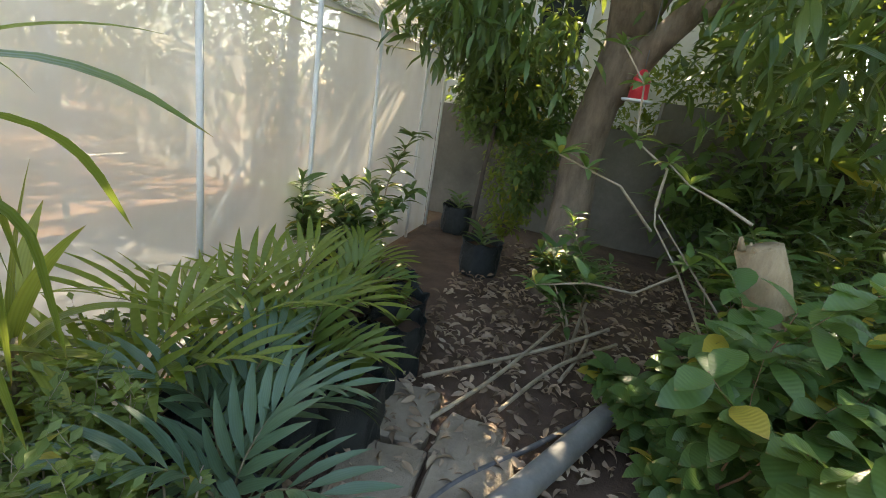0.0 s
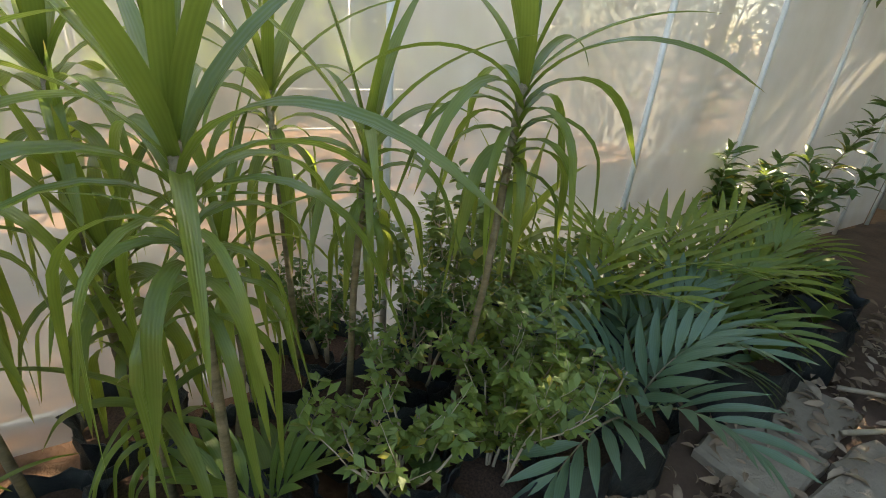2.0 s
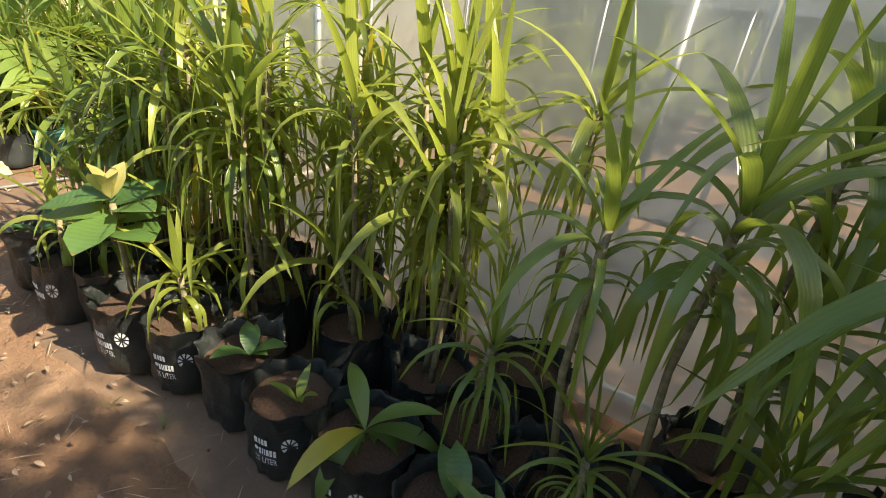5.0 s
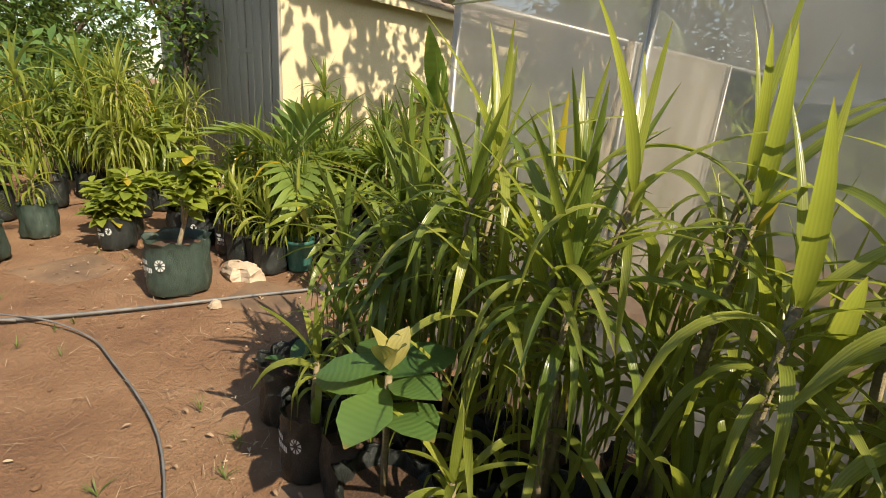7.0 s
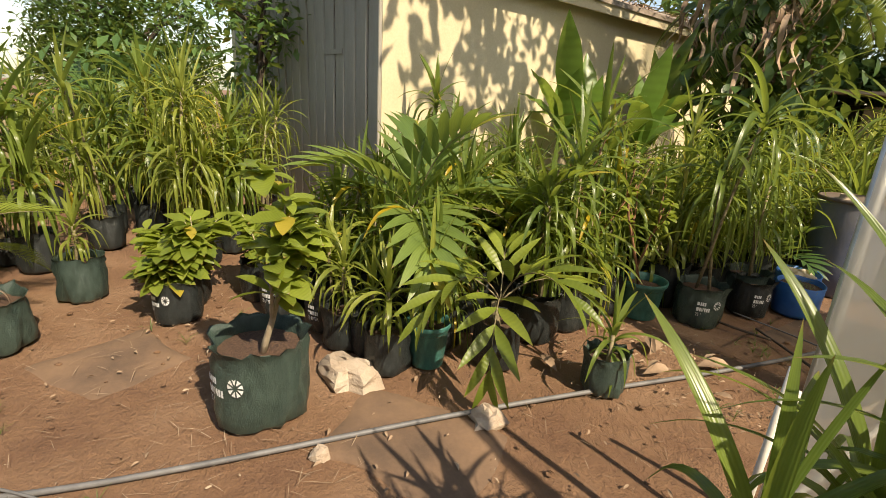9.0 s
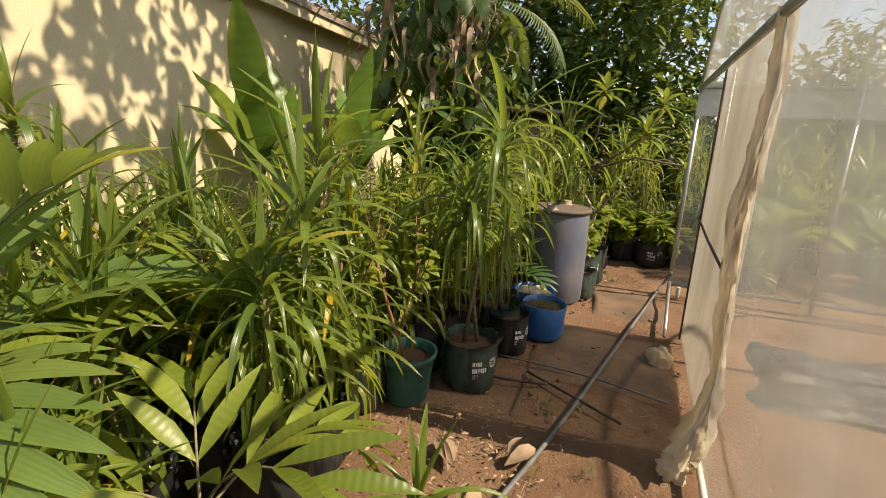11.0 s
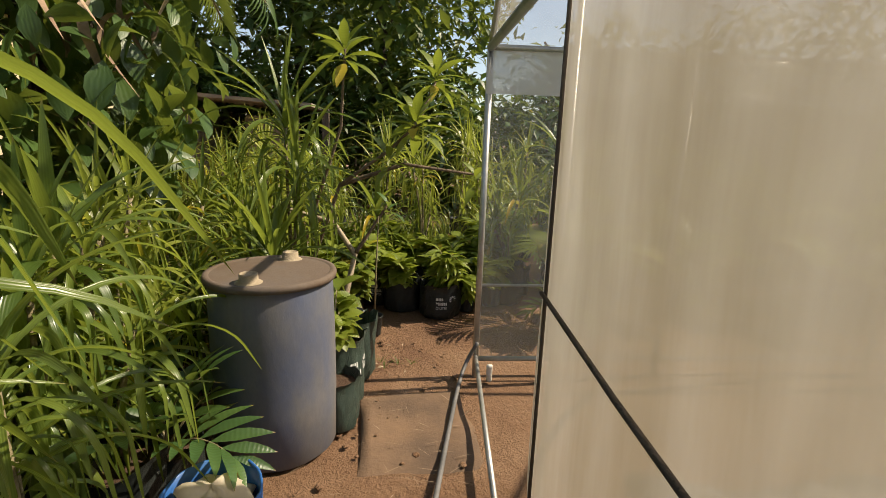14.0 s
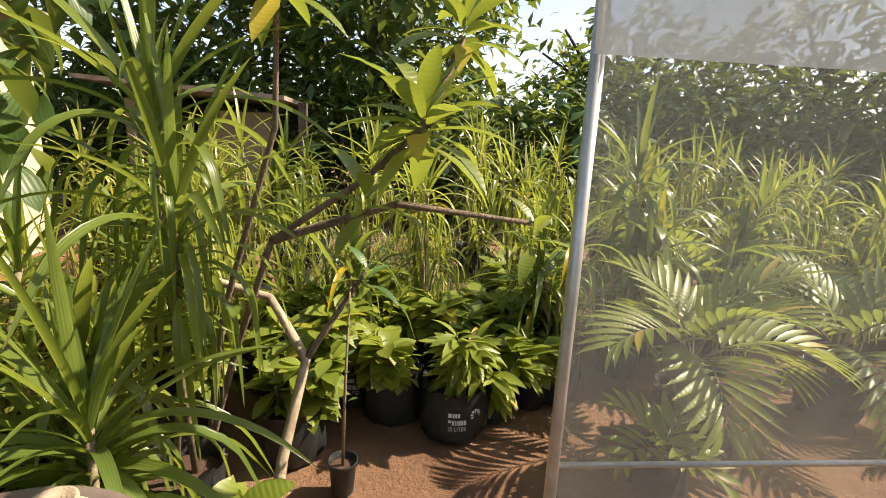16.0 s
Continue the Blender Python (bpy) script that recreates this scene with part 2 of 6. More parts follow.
# ---------------------------------------------------------------- mesh tools
def mesh_of(name, verts, faces, m, smooth=True, uvs=None):
    me = bpy.data.meshes.new(name)
    me.from_pydata([tuple(v) for v in verts], [], [tuple(f) for f in faces])
    if uvs is not None:
        lay = me.uv_layers.new(name="leaf")
        idx = np.empty(len(me.loops), dtype=np.int32)
        me.loops.foreach_get("vertex_index", idx)
        lay.data.foreach_set("uv", np.asarray(uvs, dtype=np.float32)[idx].ravel())
    me.materials.append(m)
    if smooth:
        me.polygons.foreach_set("use_smooth", [True] * len(me.polygons))
    me.update()
    return me


def piece(name, me, parent=None, m=None, label=""):
    ob = new(name, me)
    if parent:
        ob.parent = parent
    if m is not None:
        ob.matrix_basis = m
    if label:
        ob["label"] = label
    return ob


def part(name, geo, material, parent=None, label="", smooth=True, m=None):
    return piece(name, mesh_of(name, geo[0], geo[1], material, smooth), parent, m, label)


def thing(name, label, category, m=None, group="", kind=""):
    ob = new(name)
    ob.empty_display_size = 0.1
    if m is not None:
        ob.matrix_basis = m
    return tagged(ob, label, category, group, kind)


def solid(name, geo, material, label="", category="", group="", kind="", smooth=False, m=None):
    return tagged(part(name, geo, material, None, "", smooth, m), label, category, group, kind)


def join(*geos):
    v, f = [], []
    for a, b in geos:
        o = len(v)
        v += [tuple(p) for p in a]
        f += [tuple(i + o for i in q) for q in b]
    return v, f


def box(x0, y0, z0, x1, y1, z1):
    v = [(x, y, z) for z in (z0, z1) for y in (y0, y1) for x in (x0, x1)]
    return v, [(0, 2, 3, 1), (4, 5, 7, 6), (0, 1, 5, 4), (2, 6, 7, 3), (0, 4, 6, 2), (1, 3, 7, 5)]


def moved(geo, m):
    return [tuple(m @ Vector(p)) for p in geo[0]], geo[1]


def tube(points, radii, n=8, caps=True):
    """A round tube along points."""
    pts = [Vector(p) for p in points]
    if isinstance(radii, (int, float)):
        radii = [radii] * len(pts)
    v, f = [], []
    side = None
    for i, p in enumerate(pts):
        d = (pts[min(i + 1, len(pts) - 1)] - pts[max(i - 1, 0)]).normalized()
        a = d.cross(Vector((0, 0, 1)) if abs(d.z) < 0.9 else Vector((1, 0, 0))).normalized() if side is None else (side - d * side.dot(d)).normalized()
        side = a
        b = d.cross(a)
        for k in range(n):
            w = 2 * math.pi * k / n
            v.append(p + (a * math.cos(w) + b * math.sin(w)) * radii[i])
    for i in range(len(pts) - 1):
        for k in range(n):
            k2 = (k + 1) % n
            f.append((i * n + k, i * n + k2, (i + 1) * n + k2, (i + 1) * n + k))
    if caps:
        f.append(tuple(range(n - 1, -1, -1)))
        f.append(tuple((len(pts) - 1) * n + k for k in range(n)))
    return [tuple(p) for p in v], f


def lathe(profile, n=24, wob=0.0, seed=0):
    v, f = [], []
    for i, (r, z) in enumerate(profile):
        for k in range(n):
            w = 2 * math.pi * k / n
            q = 1 + wob * noise.noise((math.cos(w) * 2.2 + seed, math.sin(w) * 2.2, z * 4 + seed)) + 0.7 * wob * noise.noise((math.cos(w) * 5 + seed, math.sin(w) * 5, z * 9 + seed))
            v.append((r * q * math.cos(w), r * q * math.sin(w), z + wob * 0.45 * noise.noise((w * 1.3, seed, r * 4)) * (1 if z > 0.05 else 0)))
    for i in range(len(profile) - 1):
        for k in range(n):
            k2 = (k + 1) % n
            f.append((i * n + k, i * n + k2, (i + 1) * n + k2, (i + 1) * n + k))
    return v, f


# ---------------------------------------------------------------- leaves
def strap(L, W, elev, bend, n=7, fold=0.25, twist=0.0, sway=0.0, hook=1.0):
    """A long leaf from the origin towards +X: rises at elev degrees, bends down by bend degrees over its length."""
    v, uv, f = [], [], []
    x = z = y = 0.0
    for i in range(n + 1):
        t = i / n
        a = radians(elev - bend * min(1.0, t / hook) ** 0.85)
        w = W * (0.45 + 0.55 * min(1, t * 5)) * (1 - t ** 2.6) ** 0.9 * 0.5
        tw = radians(twist * t)
        up = Vector((-math.sin(a), 0, math.cos(a)))
        sd = Vector((0, 1, 0)) * math.cos(tw) + up * math.sin(tw)
        c = Vector((x, y, z))
        lift = up * w * fold
        v += [tuple(c - sd * w + lift), tuple(c), tuple(c + sd * w + lift)]
        uv += [(0, t), (0.5, t), (1, t)]
        x += math.cos(a) * L / n
        z += math.sin(a) * L / n
        y += sway * L / n * t
    for i in range(n):
        o = i * 3
        f += [(o, o + 1, o + 4, o + 3), (o + 1, o + 2, o + 5, o + 4)]
    return np.array(v), f, np.array(uv)


def blade(L, W, elev=0, bend=30, n=5, fold=0.2, widest=0.45):
    """An oval, pointed leaf along +X."""
    v, uv, f = [], [], []
    x = z = 0.0
    for i in range(n + 1):
        t = i / n
        a = radians(elev - bend * t)
        w = W * 0.5 * max(0.02, (t / widest) ** 0.7 * (1 - 0.0) if t < widest else math.cos((t - widest) / (1 - widest) * math.pi / 2) ** 0.8)
        up = Vector((-math.sin(a), 0, math.cos(a)))
        c = Vector((x, 0, z))
        v += [tuple(c + Vector((0, -w, 0)) + up * w * fold), tuple(c), tuple(c + Vector((0, w, 0)) + up * w * fold)]
        uv += [(0, t), (0.5, t), (1, t)]
        x += math.cos(a) * L / n
        z += math.sin(a) * L / n
    for i in range(n):
        o = i * 3
        f += [(o, o + 1, o + 4, o + 3), (o + 1, o + 2, o + 5, o + 4)]
    return np.array(v), f, np.array(uv)


def gather(leaf_list):
    """One geometry from many (leaf, 4x4 array) pairs."""
    vs, fs, us, o = [], [], [], 0
    for (v, f, uv), m in leaf_list:
        vs.append(v @ m[:3, :3].T + m[:3, 3])
        fs += [tuple(i + o for i in q) for q in f]
        us.append(uv)
        o += len(v)
    return np.concatenate(vs), fs, np.concatenate(us)


def foliage(name, leaf_list, material, parent=None, label="", m=None):
    v, f, uv = gather(leaf_list)
    return piece(name, mesh_of(name, v, f, material, True, uv), parent, m, label)


def spot(p, yaw, pitch=0.0, roll=0.0, s=1.0):
    """4x4 array: at p, turned by yaw, tipped up by pitch, rolled, scaled."""
    return np.array(Matrix.Translation(p) @ Matrix.Rotation(yaw, 4, "Z") @ Matrix.Rotation(-pitch, 4, "Y") @ Matrix.Rotation(roll, 4, "X") @ Matrix.Scale(s, 4))


# ---------------------------------------------------------------- ground
def ground_z(x, y):
    return 0.022 * noise.noise((x * 1.1, y * 1.1, 0)) + 0.010 * noise.noise((x * 4, y * 4, 3)) - 0.012


def ground_sheet():
    xs = sorted(set(list(np.round(np.arange(-8, 12.01, 0.2), 2)) + [-400, -150, -60, -30, -18, -12, 16, 24, 40, 80, 200, 400]))
    ys = sorted(set(list(np.round(np.arange(-5, 12.01, 0.2), 2)) + [-400, -150, -60, -30, -15, -8, 16, 24, 40, 80, 200, 400]))
    v = [(x, y, ground_z(x, y) if -8 < x < 12 and -5 < y < 12 else -0.03) for y in ys for x in xs]
    n = len(xs)
    f = [(j * n + i, j * n + i + 1, (j + 1) * n + i + 1, (j + 1) * n + i) for j in range(len(ys) - 1) for i in range(n - 1)]
    return v, f


solid("ground", ground_sheet(), SOIL, "trodden red-brown earth of the nursery yard", "ground", kind="structure", smooth=True)


def patch(x0, y0, x1, y1, z, seed, rag=0.12, n=14, yaw=0.0, crumple=0.0):
    """A thin ragged sheet lying on the ground."""
    v, f = [], []
    cx, cy = (x0 + x1) / 2, (y0 + y1) / 2
    for j in range(n + 1):
        for i in range(n + 1):
            x, y = x0 + (x1 - x0) * i / n, y0 + (y1 - y0) * j / n
            e = 1 if i in (0, n) or j in (0, n) else 0
            dx, dy = (rag * noise.noise((x * 2 + seed, y * 2, k)) * e for k in (1, 7))
            px, py = x + dx - cx, y + dy - cy
            c, s = math.cos(yaw), math.sin(yaw)
            gx, gy = cx + px * c - py * s, cy + px * s + py * c
            v.append((gx, gy, ground_z(gx, gy) + (0.008 + 0.3 * max(0, z - 0.03) + 0.010 * (noise.noise((x * 3, y * 3, seed)) + 0.5) + crumple * (abs(noise.noise((x * 4, y * 7, seed))) + 0.5 * abs(noise.noise((x * 11, y * 15, seed)))) if not e else -0.006)))
    m = n + 1
    for j in range(n):
        for i in range(n):
            f.append((j * m + i, j * m + i + 1, (j + 1) * m + i + 1, (j + 1) * m + i))
    return v, f


solid("soil_patch", patch(4.2, -5, 12, 0.95, 0.035, 3, 0.5, 60), HUMUS, "dark leaf mould under the trees", "soil", kind="structure", smooth=True)
GROUND_CLOTHS = [(0.6, -0.22, 3.4, 0.9, 0.03, 0.0), (-1.5, 0.15, -0.7, 0.75, 0.03, 0.6), (-2.8, -1.05, -2.2, -0.45, 0.03, 0.5),
                 (-0.95, 3.35, -0.05, 4.35, 0.028, 0.0), (-0.75, 4.75, -0.1, 5.5, 0.026, 0.1)]
for i, (a, b, c, d, z, yw) in enumerate(GROUND_CLOTHS):
    solid("ground_cloth", patch(a, b, c, d, z, i + 11, 0.1, 12, yw), MATTING, "muddy black woven ground cloth lying on the earth", "ground cloth", kind="structure", smooth=True)

# ---------------------------------------------------------------- greenhouse
GX, GY0, GY1, EAVE = 9.7, 1.0, 5.72, 2.06
greenhouse = thing("greenhouse", "plastic film greenhouse on a tube frame, milky and dusty", "greenhouse", kind="structure")


def sheet(p, u, w, nu, nw, amp, seed, sag=0.0):
    """A wavy film sheet spanned by u and w from p."""
    p, u, w = Vector(p), Vector(u), Vector(w)
    nrm = u.cross(w).normalized()
    v, f = [], []
    for j in range(nw + 1):
        for i in range(nu + 1):
            a, b = i / nu, j / nw
            q = p + u * a + w * b
            e = math.sin(math.pi * a) ** 0.3 * math.sin(math.pi * b) ** 0.3 if 0 < a < 1 and 0 < b < 1 else 0
            k = noise.noise((a * u.length * 1.5 + seed, b * w.length * 0.7, seed)) + 0.5 * noise.noise((a * u.length * 5 + seed, b * w.length * 1.8, seed))
            v.append(tuple(q + nrm * amp * k * e - Vector((0, 0, sag * e))))
    m = nu + 1
    for j in range(nw):
        for i in range(nu):
            f.append((j * m + i, j * m + i + 1, (j + 1) * m + i + 1, (j + 1) * m + i))
    return v, f


def film(name, geo, material=None):
    ob = part(name, geo, material or FILM, greenhouse)
    ob.visible_shadow = False
    return ob


def tubes(name, a, b, r=0.018, m=None):
    return part(name, tube([a, b], r, 8), m or TUBE, greenhouse)


A_POSTS = (0.1, 1.2, 2.79, 4.3, 5.82, 6.82, 7.78, 9.0, 9.7)
for x in A_POSTS:
    off = -0.025 if x > 4 else 0.03
    tubes("post", (x, GY0 + off, -0.05), (x, GY0 + off, EAVE), 0.018, TUBE_W if x > 4 else TUBE)
for x in (0.0, 1.24, 2.8, 4.3, 5.8, 7.3, 8.6, 9.7):
    tubes("post", (x, GY1, -0.05), (x, GY1, EAVE), 0.02)
for y in (2.4, 4.4):
    for x in (3.0, 6.2):
        tubes("inner_post", (x, y, -0.05), (x, y, 3.0), 0.02)
for x in (0.0, 2.79, 5.82, 8.2, 9.7):
    arch = [(x, GY0 + 0.03 + (GY1 - GY0 - 0.03) * k / 16, EAVE + 1.15 * math.sin(math.pi * k / 16) ** 0.8) for k in range(17)]
    part("bow", tube(arch, 0.018, 8), TUBE, greenhouse)
for y in (GY0 + 0.03, GY1):
    tubes("eave_rail", (0, y, EAVE), (GX, y, EAVE), 0.02)
    tubes("base_rail", (0, y + 0.02, 0.10), (GX, y + 0.02, 0.10), 0.018)
tubes("eave_rail", (0, GY0, EAVE), (0, GY1, EAVE), 0.024)
tubes("base_rail", (0.0, GY1, 0.13), (-0.09, 4.31, 0.06), 0.014)
tubes("base_rail", (0.0, GY0, 0.08), (0.0, 2.7, 0.08), 0.016, TUBE_W)
tubes("corner_tube", (-0.03, 1.22, 0.0), (-0.03, 1.28, 0.75), 0.014, TUBE_W)
tubes("corner_tube", (-0.05, 1.42, 0.0), (-0.03, 1.40, 0.62), 0.014, TUBE_W)
tubes("door_post", (0.02, 2.82, 0.0), (0.02, 2.82, EAVE), 0.02)
tubes("door_post", (0.08, 4.40, 0.0), (0.08, 4.40, EAVE), 0.010)
tubes("brace", (5.82, GY0 + 0.06, 0.5), (6.6, GY0 + 0.06, 1.5), 0.012, TUBE_W)
tubes("brace", (4.3, GY0 + 0.07, 0.62), (4.8, GY0 + 0.07, 1.45), 0.012, TUBE_W)
tubes("brace", (8.6, GY0 + 0.05, 0.1), (9.6, GY0 + 0.05, 1.25), 0.012, TUBE_W)
tubes("mid_rail", (0, GY1 + 0.01, 0.62), (GX, GY1 + 0.01, 0.62), 0.01)
for z0, z1 in ((2.02, 1.86), (2.14, 1.99)):
    rope_line = [(0.1 + 9.4 * k / 24, GY0 - 0.01, z0 + (z1 - z0) * math.sin(math.pi * k / 24) + 0.012 * math.sin(k * 2.1)) for k in range(25)]
    part("rope", tube(rope_line, 0.006, 6), ROPE, greenhouse, "yellow-green cord")
loop = [(6.2 + 0.35 * k / 12, GY0 + 0.04, 1.9 - 0.75 * math.sin(math.pi * (k / 12) ** 0.7)) for k in range(13)]
part("cable", tube(loop, 0.006, 6), TUBE_W, greenhouse, "hanging white cable")

film("wall_film", sheet((0.1, GY0, 0.0), (4.2, 0, 0), (0, 0, EAVE), 44, 16, 0.035, 2))
film("wall_film", sheet((4.3, GY0, 0.0), (GX - 4.3, 0, 0), (0, 0, EAVE), 50, 16, 0.035, 2), FILM_MILKY)
film("end_film", sheet((0.1, GY0, 0.02), (-0.1, 1.72, 0), (0, 0, EAVE), 20, 16, 0.03, 5), FILM_END)
film("far_film", sheet((0, GY1 + 0.03, 0.1), (GX, 0, 0), (0, 0, EAVE - 0.32), 80, 12, 0.02, 8), FILM_CLEAR)
film("far_film_fold", sheet((-0.02, GY1 - 0.03, EAVE - 0.26), (GX, 0, 0), (0, 0.02, 0.26), 120, 8, 0.07, 21), FILM_FOLD)
film("east_film", sheet((GX, GY0, 0.0), (0, GY1 - GY0, 0), (0, 0, EAVE), 30, 10, 0.03, 9))


def roof_film():
    v, f, n, m = [], [], 60, 24
    for i in range(n + 1):
        for k in range(m + 1):
            x = GX * i / n
            s = math.sin(math.pi * k / m)
            v.append((x, GY0 + (GY1 - GY0) * k / m, EAVE + 0.02 + 1.15 * s ** 0.8 - 0.04 * abs(math.sin(x / 1.45 * math.pi)) * s + 0.01 * noise.noise((x * 3, k, 1))))
    for i in range(n):
        for k in range(m):
            o = i * (m + 1) + k
            f.append((o, o + 1, o + m + 2, o + m + 1))
    return v, f


film("roof_film", roof_film(), FILM_CLEAR)


def gable_film(x):
    m = 24
    v = [(x, GY0 + (GY1 - GY0) * k / m, EAVE + (1.15 * math.sin(math.pi * k / m) ** 0.8 if j else 0)) for j in (0, 1) for k in range(m + 1)]
    return v, [(k, k + 1, m + 2 + k, m + 1 + k) for k in range(m)]


film("gable_film", gable_film(0.0), FILM_CLEAR)
film("gable_film", gable_film(GX), FILM_CLEAR)


def thick(geo, d):
    """Gives a sheet a second skin at offset d."""
    v, f = geo
    n = len(v)
    d = Vector(d)
    return list(v) + [tuple(Vector(p) + d) for p in v], list(f) + [tuple(i + n for i in reversed(q)) for q in f]


canvas = thick(sheet((0.03, 2.84, 0.05), (0, 1.50, 0), (0, 0, EAVE - 0.04), 26, 22, 0.035, 14), (0.012, 0, 0))
part("canvas_panel", canvas, CANVAS, greenhouse, "cream canvas blind with rusty stains")
part("canvas_batten_or_gap", tube([(0.005, 4.33, 1.02), (0.0, 3.7, 0.98), (0.005, 2.92, 0.94)], 0.008, 8), BARK_DARK, greenhouse, "dark batten or shaded gap")
# no batten here: dark tube stands in for the shaded canvas-to-cloth gap
part("canvas_batten_or_gap", tube([(0.012, 2.86, 0.1), (0.012, 2.86, EAVE)], 0.008, 8), BARK_DARK, greenhouse, "dark batten or shaded gap")
part("canvas_batten_or_gap", tube([(0.02, 4.33, 0.05), (0.02, 4.33, EAVE)], 0.007, 8), BARK_DARK, greenhouse, "dark batten or shaded gap")
part("canvas_flap", thick(sheet((0.03, 4.34, 0.06), (0.03, 0.13, 0), (0, 0, EAVE - 0.05), 8, 26, 0.05, 33), (0.008, 0, 0)), CANVAS, greenhouse, "loose cream edge of the canvas")


def gathered(p0, p1, r, folds, seed):
    """A bunched cloth hanging along a line, in loose folds."""
    v, f, n, m = [], [], 70, 30
    p0, p1 = Vector(p0), Vector(p1)
    for j in range(n + 1):
        t = j / n
        c = p0.lerp(p1, t)
        flare = 1 + 1.3 * max(0.0, (0.16 - t) / 0.16) ** 1.4
        c = c + Vector((-0.05, -0.06, 0)) * (flare - 1)
        for k in range(m):
            w = 2 * math.pi * k / m
            q = r * flare * (0.75 + 0.5 * noise.noise((math.cos(w) * folds, math.sin(w) * folds, t * 5 + seed)) + 0.55 * noise.noise((math.cos(w) * 3, math.sin(w) * 3, t * 11 + seed)) + 0.4 * noise.noise((math.cos(w) * 7, math.sin(w) * 7, t * 34 + seed)))
            v.append((c.x + 0.55 * q * math.cos(w) + 0.02 * math.sin(t * 9), c.y + 1.1 * q * math.sin(w) + 0.02 * math.sin(t * 7 + 1), c.z))
    for j in range(n):
        for k in range(m):
            k2 = (k + 1) % m
            f.append((j * m + k, j * m + k2, (j + 1) * m + k2, (j + 1) * m + k))
    f += [tuple(range(m)), tuple(n * m + k for k in range(m - 1, -1, -1))]
    return v, f


part("gathered_cloth", gathered((-0.005, 2.75, 0.12), (-0.005, 2.75, EAVE + 0.02), 0.066, 1.3, 4), SACK, greenhouse, "bunched cream cloth strip")


def heap(r, h, seed, n=18, m=9):
    v, f = [], []
    for j in range(m + 1):
        t = j / m
        for k in range(n):
            w = 2 * math.pi * k / n
            q = r * math.cos(t * math.pi / 2) ** 0.7 * (1 + 0.6 * noise.noise((math.cos(w) * 1.9 + seed, math.sin(w) * 1.9, t * 2)) + 0.35 * noise.noise((math.cos(w) * 5 + seed, math.sin(w) * 5, t * 3)))
            v.append((q * math.cos(w), q * math.sin(w), h * math.sin(t * math.pi / 2) * (1 + 0.3 * noise.noise((w, t * 3, seed)))))
    for j in range(m):
        for k in range(n):
            k2 = (k + 1) % n
            f.append((j * n + k, j * n + k2, (j + 1) * n + k2, (j + 1) * n + k))
    f.append(tuple(range(n - 1, -1, -1)))
    return v, f


solid("cloth", heap(0.085, 0.12, 3, 30, 14), SACK, "crumpled cream cloth bundle on the earth", "cloth", smooth=True, m=pose(-0.13, 3.92, -0.01, 0, 0, 20))
solid("cloth", heap(0.075, 0.09, 6, 30, 14), SACK, "crumpled cream cloth end on the earth", "cloth", smooth=True, m=pose(-0.10, 2.68, -0.01, 0, 0, 50))
for i, (a, b, c, d) in enumerate(((1.0, 2.2, 3.4, 3.2), (0.5, 3.6, 5.0, 4.6), (4.2, 1.3, 9.0, 3.2), (0.15, 1.3, 2.6, 2.6))):
    solid("floor_sheet", patch(a, b, c, d, 0.045, 40 + i, 0.25, 64, 0.0, 0.07), SHEET, "crumpled black plastic sheet on the greenhouse floor", "plastic sheet", smooth=True)

R0 = random.Random(3)
# ---------------------------------------------------------------- house with cream-yellow wall
house = thing("shed_house", "cream-yellow rendered shed with a grey boarded end", "house", kind="structure")
HM = Matrix.Translation((-3.93, 1.56, 0)) @ Matrix.Rotation(radians(7), 4, "Z")
part("wall", moved(box(-0.18, 0.004, -0.1, 0, 9.5, 2.86), HM), YELLOW, house, "cream-yellow rendered wall", smooth=False)
part("wall", moved(box(-4.5, 0.03, -0.1, -0.18, 0.17, 2.86), HM), TIN, house, smooth=False)
part("wall", moved(box(-4.5, 9.3, -0.1, -0.18, 9.5, 2.86), HM), YELLOW, house, smooth=False)
part("wall", moved(box(-4.68, 0.004, -0.1, -4.5, 9.5, 2.86), HM), YELLOW, house, smooth=False)


def slab_roof(x0, z0, x1, z1, y0, y1, d=0.06):
    v = [(x0, y0, z0), (x1, y0, z1), (x1, y1, z1), (x0, y1, z0)]
    v += [(x, y, z + d) for x, y, z in v]
    return v, [(3, 2, 1, 0), (4, 5, 6, 7), (0, 1, 5, 4), (1, 2, 6, 5), (2, 3, 7, 6), (3, 0, 4, 7)]


part("roof", moved(slab_roof(0.22, 2.83, -2.34, 3.75, -0.3, 9.8), HM), ROOF, house, "weathered roof sheeting strewn with dry leaves", smooth=False)
part("roof", moved(slab_roof(-4.9, 2.83, -2.34, 3.75, -0.3, 9.8), HM), ROOF, house, smooth=False)
part("fascia", moved(box(0.16, -0.3, 2.72, 0.19, 9.8, 2.85), HM), YELLOW, house, smooth=False)
part("gable", moved(([(-4.6, 0.03, 2.86), (-0.1, 0.03, 2.86), (-2.34, 0.03, 3.72), (-4.6, 0.1, 2.86), (-0.1, 0.1, 2.86), (-2.34, 0.1, 3.72)], [(0, 1, 2), (3, 5, 4), (0, 3, 4, 1), (1, 4, 5, 2), (2, 5, 3, 0)]), HM), TIN, house, smooth=False)
board_me = {}
for k in range(19):
    w = 0.235
    key = k % 3
    if key not in board_me:
        g = join(box(0.006, -0.012 - 0.006 * key, 0.0, w - 0.008, 0.03, 2.85), tube([(w - 0.02, -0.016, 0), (w - 0.02, -0.016, 2.85)], 0.016, 8))
        board_me[key] = mesh_of("board", g[0], g[1], TIN, False)
    piece("board", board_me[key], house, HM @ Matrix.Translation((-w * (k + 1) + 0.0, 0, 0)))
